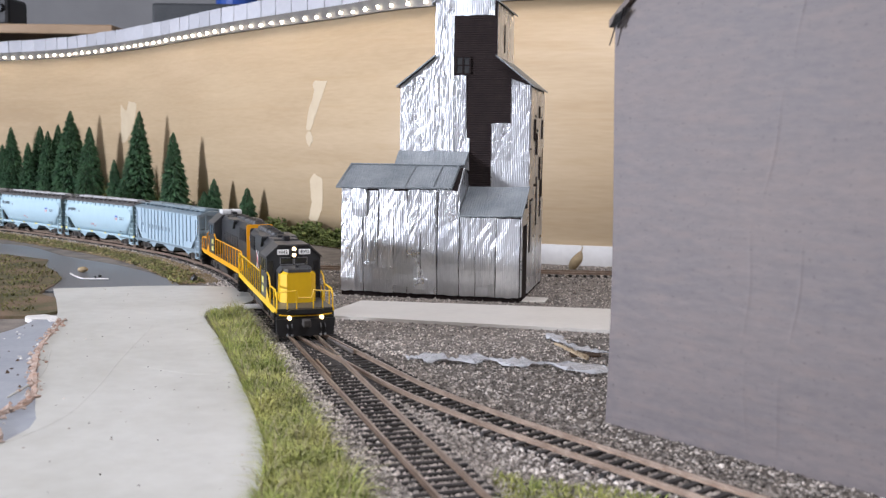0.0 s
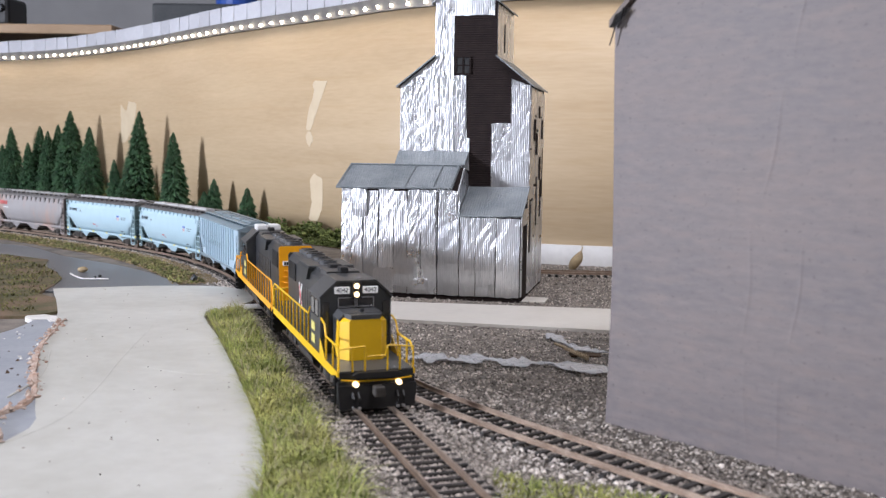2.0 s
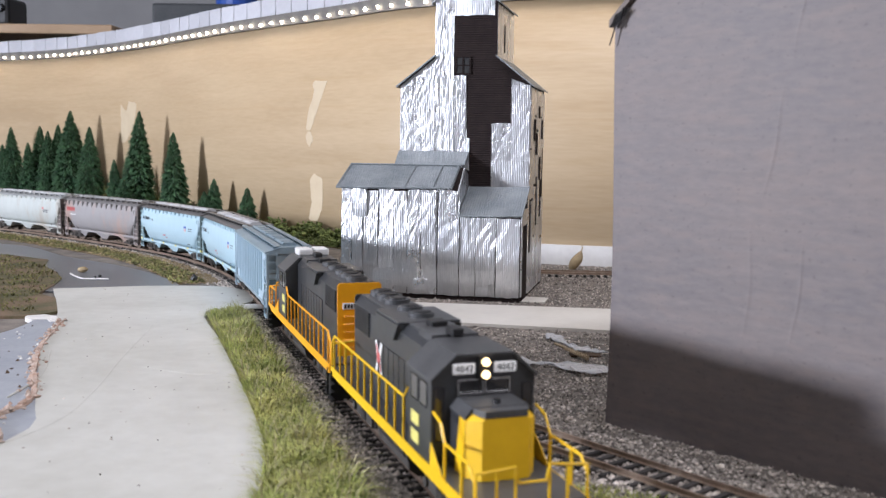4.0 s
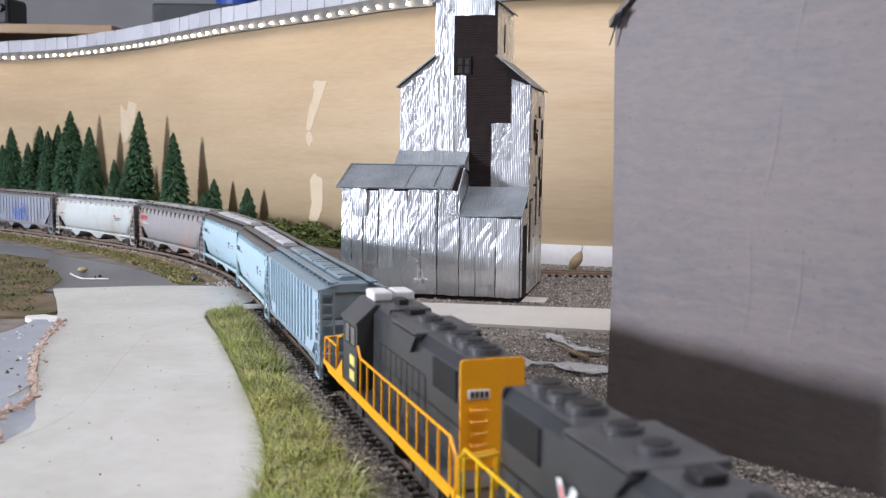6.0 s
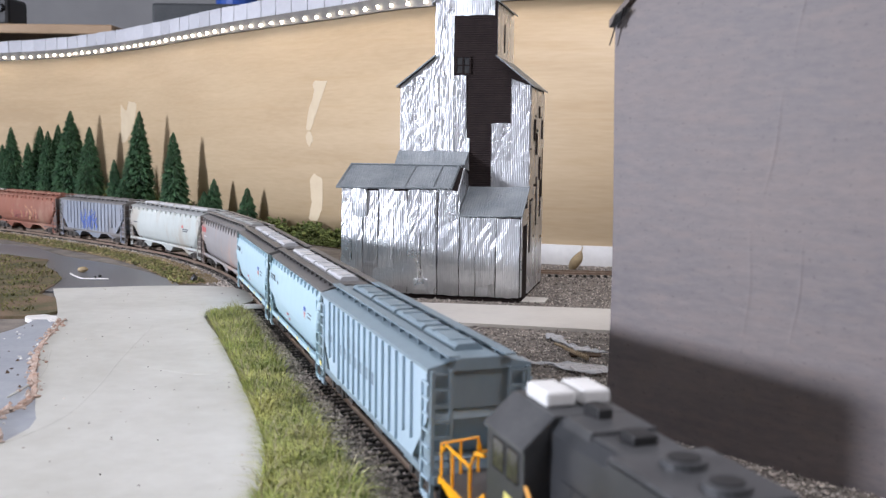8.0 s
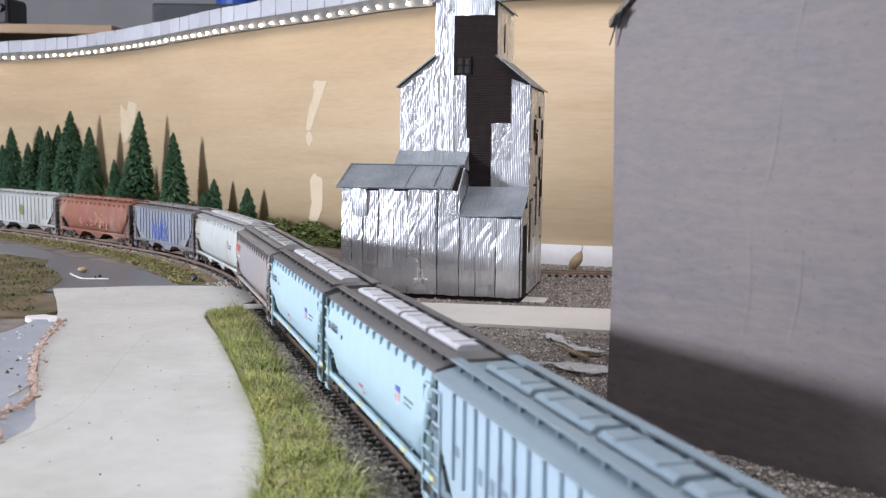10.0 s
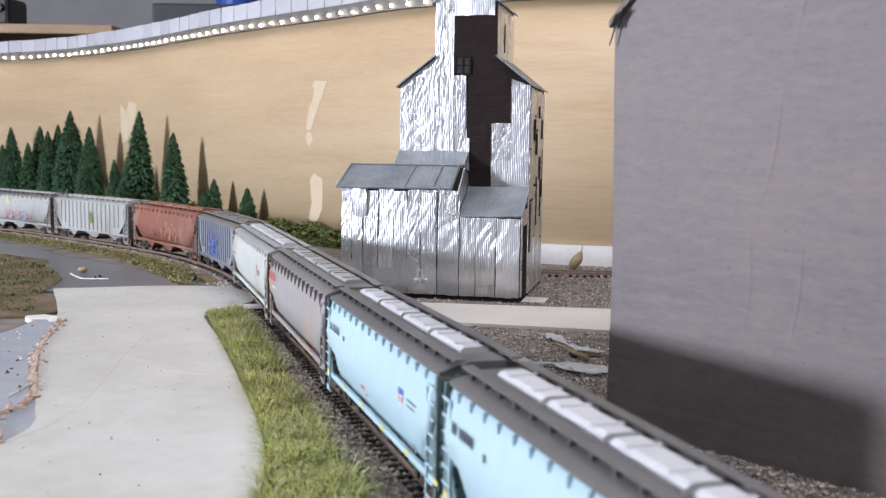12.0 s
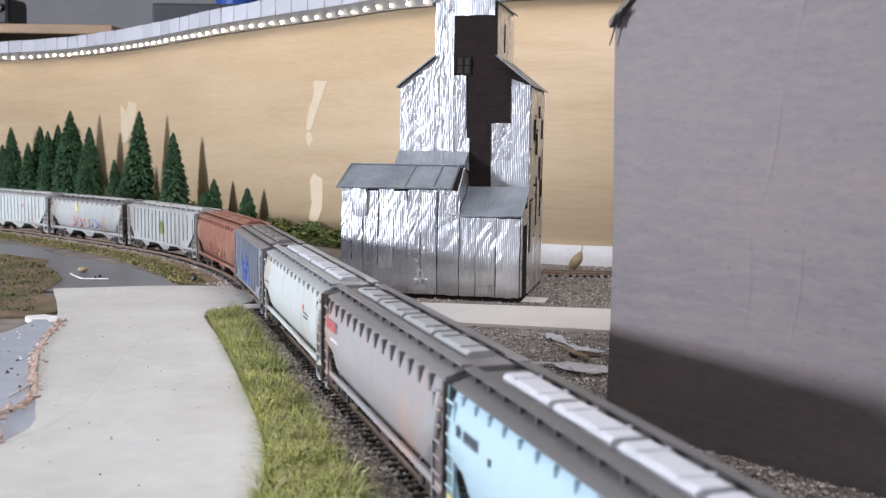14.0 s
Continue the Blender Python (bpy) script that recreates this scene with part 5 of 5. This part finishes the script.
    for x in (-0.29 * length, 0, 0.29 * length):
        bm = B()
        loft(bm, [[(x - 22, -13.5, 13.2), (x + 22, -13.5, 13.2), (x + 22, 13.5, 13.2), (x - 22, 13.5, 13.2)], [(x - 5, -10.5, 5), (x + 5, -10.5, 5), (x + 5, 10.5, 5), (x - 5, 10.5, 5)]])
        bay = part("hopper_bay", bm, side, hp)
        part("outlet_gate", box(B(), x - 6, x + 6, -11, 11, 3.4, 5), M["truck"], bay)
    # ends: slope sheet, posts, ladders, sill, coupler
    for d in (-1, 1):
        bm = B()
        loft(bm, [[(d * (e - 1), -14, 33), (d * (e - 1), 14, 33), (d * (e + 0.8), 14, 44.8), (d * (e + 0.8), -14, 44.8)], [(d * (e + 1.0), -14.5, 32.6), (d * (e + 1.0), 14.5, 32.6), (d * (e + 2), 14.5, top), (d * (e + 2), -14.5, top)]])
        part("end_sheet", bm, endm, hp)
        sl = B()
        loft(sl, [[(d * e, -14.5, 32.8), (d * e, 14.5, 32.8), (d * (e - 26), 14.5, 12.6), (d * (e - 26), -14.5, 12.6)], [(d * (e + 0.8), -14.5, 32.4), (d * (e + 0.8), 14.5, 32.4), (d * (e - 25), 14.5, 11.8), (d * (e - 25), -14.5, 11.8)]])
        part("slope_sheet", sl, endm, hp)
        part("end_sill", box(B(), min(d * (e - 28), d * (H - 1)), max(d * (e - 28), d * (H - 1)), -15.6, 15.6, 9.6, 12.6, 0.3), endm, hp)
        part("coupler", box(B(), min(d * (H - 3), d * (H + 5)), max(d * (H - 3), d * (H + 5)), -2.2, 2.2, 6.8, 10.6, 0.6), M["truck"], hp)
        for s in (-1, 1):
            bm = B()
            x = d * (H - 2.2)
            box(bm, x - 0.6, x + 0.6, s * 15.6 - 0.6, s * 15.6 + 0.6, 5, top)
            box(bm, x - 0.5, x + 0.5, s * 9.6 - 0.5, s * 9.6 + 0.5, 10, top)
            for z in range(9, 45, 5):
                box(bm, x - 0.4, x + 0.4, min(s * 9.6, s * 15.6), max(s * 9.6, s * 15.6), z, z + 0.8)
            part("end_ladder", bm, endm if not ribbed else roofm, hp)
            bm = B()
            x2 = d * (H - 9.5)
            box(bm, x2 - 0.45, x2 + 0.45, s * 16.6 - 0.45, s * 16.6 + 0.45, 5, 41)
            for z in range(6, 42, 5):
                box(bm, min(x, x2), max(x, x2), s * 16.6 - 0.35, s * 16.6 + 0.35, z, z + 0.7)
            part("side_ladder", bm, side, hp)
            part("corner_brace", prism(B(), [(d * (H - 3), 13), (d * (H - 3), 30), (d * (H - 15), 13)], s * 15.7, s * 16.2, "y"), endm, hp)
            part("stirrup", box(B(), min(d * (H - 10), d * (H - 2)), max(d * (H - 10), d * (H - 2)), s * 16 - 0.6, s * 16 + 0.6, 4.2, 5.2, 0.2), side, hp)
        truck(hp, d * (H - 23), 20, 5.3, None)
    hp.scale = (1.0, 1.06, 1.04)
    return hp


def bars(hp, spots, y, m, lean=0.0):
    """Unreadable lettering as plain bars on both sides."""
    for s in (-1, 1):
        for x0, x1, z0, z1 in spots:
            a, b = (-x1, -x0) if s > 0 else (x0, x1)
            flat(hp, "marking_bar", rect(a, b, z0, z1), y, s, m, "", 0.06)


def blob(hp, m, x, z, w, h, y, seed, label="painted graffiti patch"):
    """One brush-like painted letter shape on both sides."""
    rng = random.Random(seed)
    for s in (-1, 1):
        k = 12
        pts = []
        for i in range(k):
            t = 2 * math.pi * i / k
            r = rng.uniform(0.55, 1.1)
            pts.append(((x if s < 0 else -x) + math.cos(t) * w / 2 * r, z + math.sin(t) * h / 2 * r))
        flat(hp, "graffiti", pts, y, s, m, label, 0.2)


def strokes(hp, m, x, z, w, h, y, seed, label="painted graffiti letter"):
    """One zigzag painted letter on both sides."""
    for s in (-1, 1):
        rng = random.Random(seed)
        cx = x if s < 0 else -x
        pts = [(cx + rng.uniform(-w, w) / 2, s * y, z + h / 2 * (1 - 2 * i / 4) + rng.uniform(-1, 1)) for i in range(5)]
        bm = B()
        rod(bm, pts, 1.0, 6)
        for v in bm.verts:
            v.co.y = s * y * MM + (v.co.y - s * y * MM) * 0.2
        part("graffiti", bm, M[m] if isinstance(m, str) else m, hp, label)


def train():
    """Engines and cars with the place of their middle behind the train's nose, and truck spacing."""
    out = []

    def put(ob, nose, length, turned=False):
        out.append((ob, nose - length / 2, length * 0.27, turned))

    put(locomotive("yellow", True), 1924, 198)
    put(locomotive("orange", False), 1733, 198, True)
    # blue-grey ribbed car
    h = hopper("blue-grey ribbed covered hopper with dark stencilled lettering", P_RIB, P_RIBROOF, P_RIBROOF, True, 174)
    for row, z in ((5, 31), (7, 25)):
        bars(h, [(-44 + k * 9 + (7 - row) * 7, -40 + k * 9 + (7 - row) * 7, z, z + 4.5) for k in range(row)], 16.4, "soft_mark")
    bars(h, [(-66, -60, 27, 30), (44, 47, 16, 20)], 16.4, "soft_mark")
    put(h, 1532, 180)
    # two pale blue cars with dark roof and white hatches
    for nose in (1359, 1188):
        h = hopper("pale blue round-sided covered hopper with white roof hatches", P_BLUE, P_DARKROOF, P_BLUEEND, False, 166, "white")
        bars(h, [(-70 + k * 2.5 + (1.6 if k > 1 else 0), -68.8 + k * 2.5 + (1.6 if k > 1 else 0), 33.6, 37) for k in range(7)] + [(53, 64, 31.2, 32), (53, 62, 29.4, 30.2), (52, 58, 16.4, 17.2), (-44, -42, 33, 35)], 17.4, "dark_mark")
        for q in (-1, 1):
            c = -46 * q
            sh = flat(h, "shield", [(c - 2.6, 33.6), (c + 2.6, 33.6), (c + 2.6, 30), (c, 27), (c - 2.6, 30)], 17.4, q, "white", "small red, white and blue shield")
            flat(sh, "shield_top", rect(c - 2.6, c + 2.6, 31.6, 33.6), 17.56, q, "blue_mark")
            flat(sh, "shield_stripe", [(c - 2.2, 31), (c - 1, 31), (c - 1, 28.6), (c - 2.2, 29.8)], 17.56, q, "logo_red")
            flat(sh, "shield_stripe", [(c + 1, 31), (c + 2.2, 31), (c + 2.2, 29.8), (c + 1, 28.6)], 17.56, q, "logo_red")
        bars(h, [(-14, -8, 20.4, 21.4), (-6, -3, 18.8, 19.6)], 16.8, "logo_red")
        bars(h, [(-80 + k * 32, -76 + k * 32, 12, 13.8) for k in range(6)], 16.5, "cream")
        put(h, nose, 171)
    # brown-grey cylindrical car
    h = hopper("faded brown-grey cylindrical hopper with rust stains", P_BROWN, P_BROWNROOF, P_BROWNEND, False, 177, "pale", True)
    bars(h, [(-78 + k * 3.4, -75.6 + k * 3.4, 33, 37.5) for k in range(6)], 17.45, "logo_red")
    bars(h, [(-70, -56, 29, 30)], 17.45, "white")
    put(h, 1021, 184)
    h = hopper("off-white round-sided covered hopper", P_WHITE, P_PALEROOF, P_BROWNEND, False, 190, "white")
    bars(h, [(52, 66, 30, 31), (52, 64, 28, 29), (-80, -68, 29, 30)], 17.45, "dark_mark")
    bars(h, [(50, 54, 31.5, 34)], 17.45, "logo_red")
    put(h, 837, 196)
    h = hopper("blue-grey ribbed hopper with blue graffiti", P_GREY, P_BROWNROOF, P_BROWNEND, True, 158)
    for k in range(5):
        strokes(h, "blue_mark", -20 + k * 8, 25 + (k % 2) * 2, 9, 20, 17.5, 60 + k)
        strokes(h, "blue_mark", -18 + k * 8, 22, 8, 13, 17.5, 70 + k)
    put(h, 641, 164)
    h = hopper("rust-red round-sided hopper with faded graffiti", P_RED, P_RED, P_BROWNEND, False, 170, "roof")
    for k in range(9):
        strokes(h, "fade_wine" if k < 5 else "fade_tan", -30 + k * 8, 24 + (k % 2) * 3, 7, 14, 17.3, 84 + k)
        strokes(h, "fade_wine" if k % 3 else "fade_tan", -27 + k * 8, 23, 6, 9, 17.3, 94 + k)
    put(h, 477, 177)
    h = hopper("pale grey ribbed covered hopper with small stencils", P_PALE, P_PALE, P_BROWNEND, True, 180)
    blob(h, "bush", 8, 28, 10, 16, 17.4, 91, "faded green stencil")
    put(h, 299, 187)
    h = hopper("dirty white hopper with red and blue graffiti", P_PALE, P_BROWNROOF, P_BROWNEND, False, 177, "grey")
    for k, m in enumerate(("logo_red", "logo_red", "fade_wine", "logo_red", "fade_wine", "blue_mark", "blue_mark", "logo_red")):
        strokes(h, m, -24 + k * 9, 22 + (k % 2) * 2, 8, 13, 17.2, 100 + k)
    blob(h, "cream", -18, 36, 8, 12, 17.0, 120)
    put(h, 112, 184)
    h = hopper("pale blue-grey ribbed covered hopper at the rear", P_WHITE, P_PALE, P_BROWNEND, True, 167)
    bars(h, [(20, 24, 32, 35)], 17.4, "logo_red")
    put(h, -72, 172)
    return out


# ---------------------------------------------------------------- build
room()
added_fill_housings()
layout_table()
backdrop()
filler_patches()
light_strip()
ground_pieces()
tracks()
grain_elevator()
card_building()
bank_and_trees()
clutter()
shelf_things()
STOCK = train()
grass_strip()
ballast()
road_specks()
plaster_chips()
verge()

SPEED = 87.3                         # millimetres a second


def motions():
    """The train runs round the curve and past the camera at a steady pace."""
    for ob, mid, half, turned in STOCK:
        rows = []
        for k in range(29):
            t = k * 0.5
            s = mid + SPEED * t
            xa, ya, _ = MAIN.at(s + half)
            xb, yb, _ = MAIN.at(s - half)
            h = math.degrees(math.atan2(ya - yb, xa - xb)) + (180 if turned else 0)
            rows.append((t, pose((xa + xb) / 2 * MM, (ya + yb) / 2 * MM, RAIL, 0, 0, h)))
        walk(ob, rows)


motions()
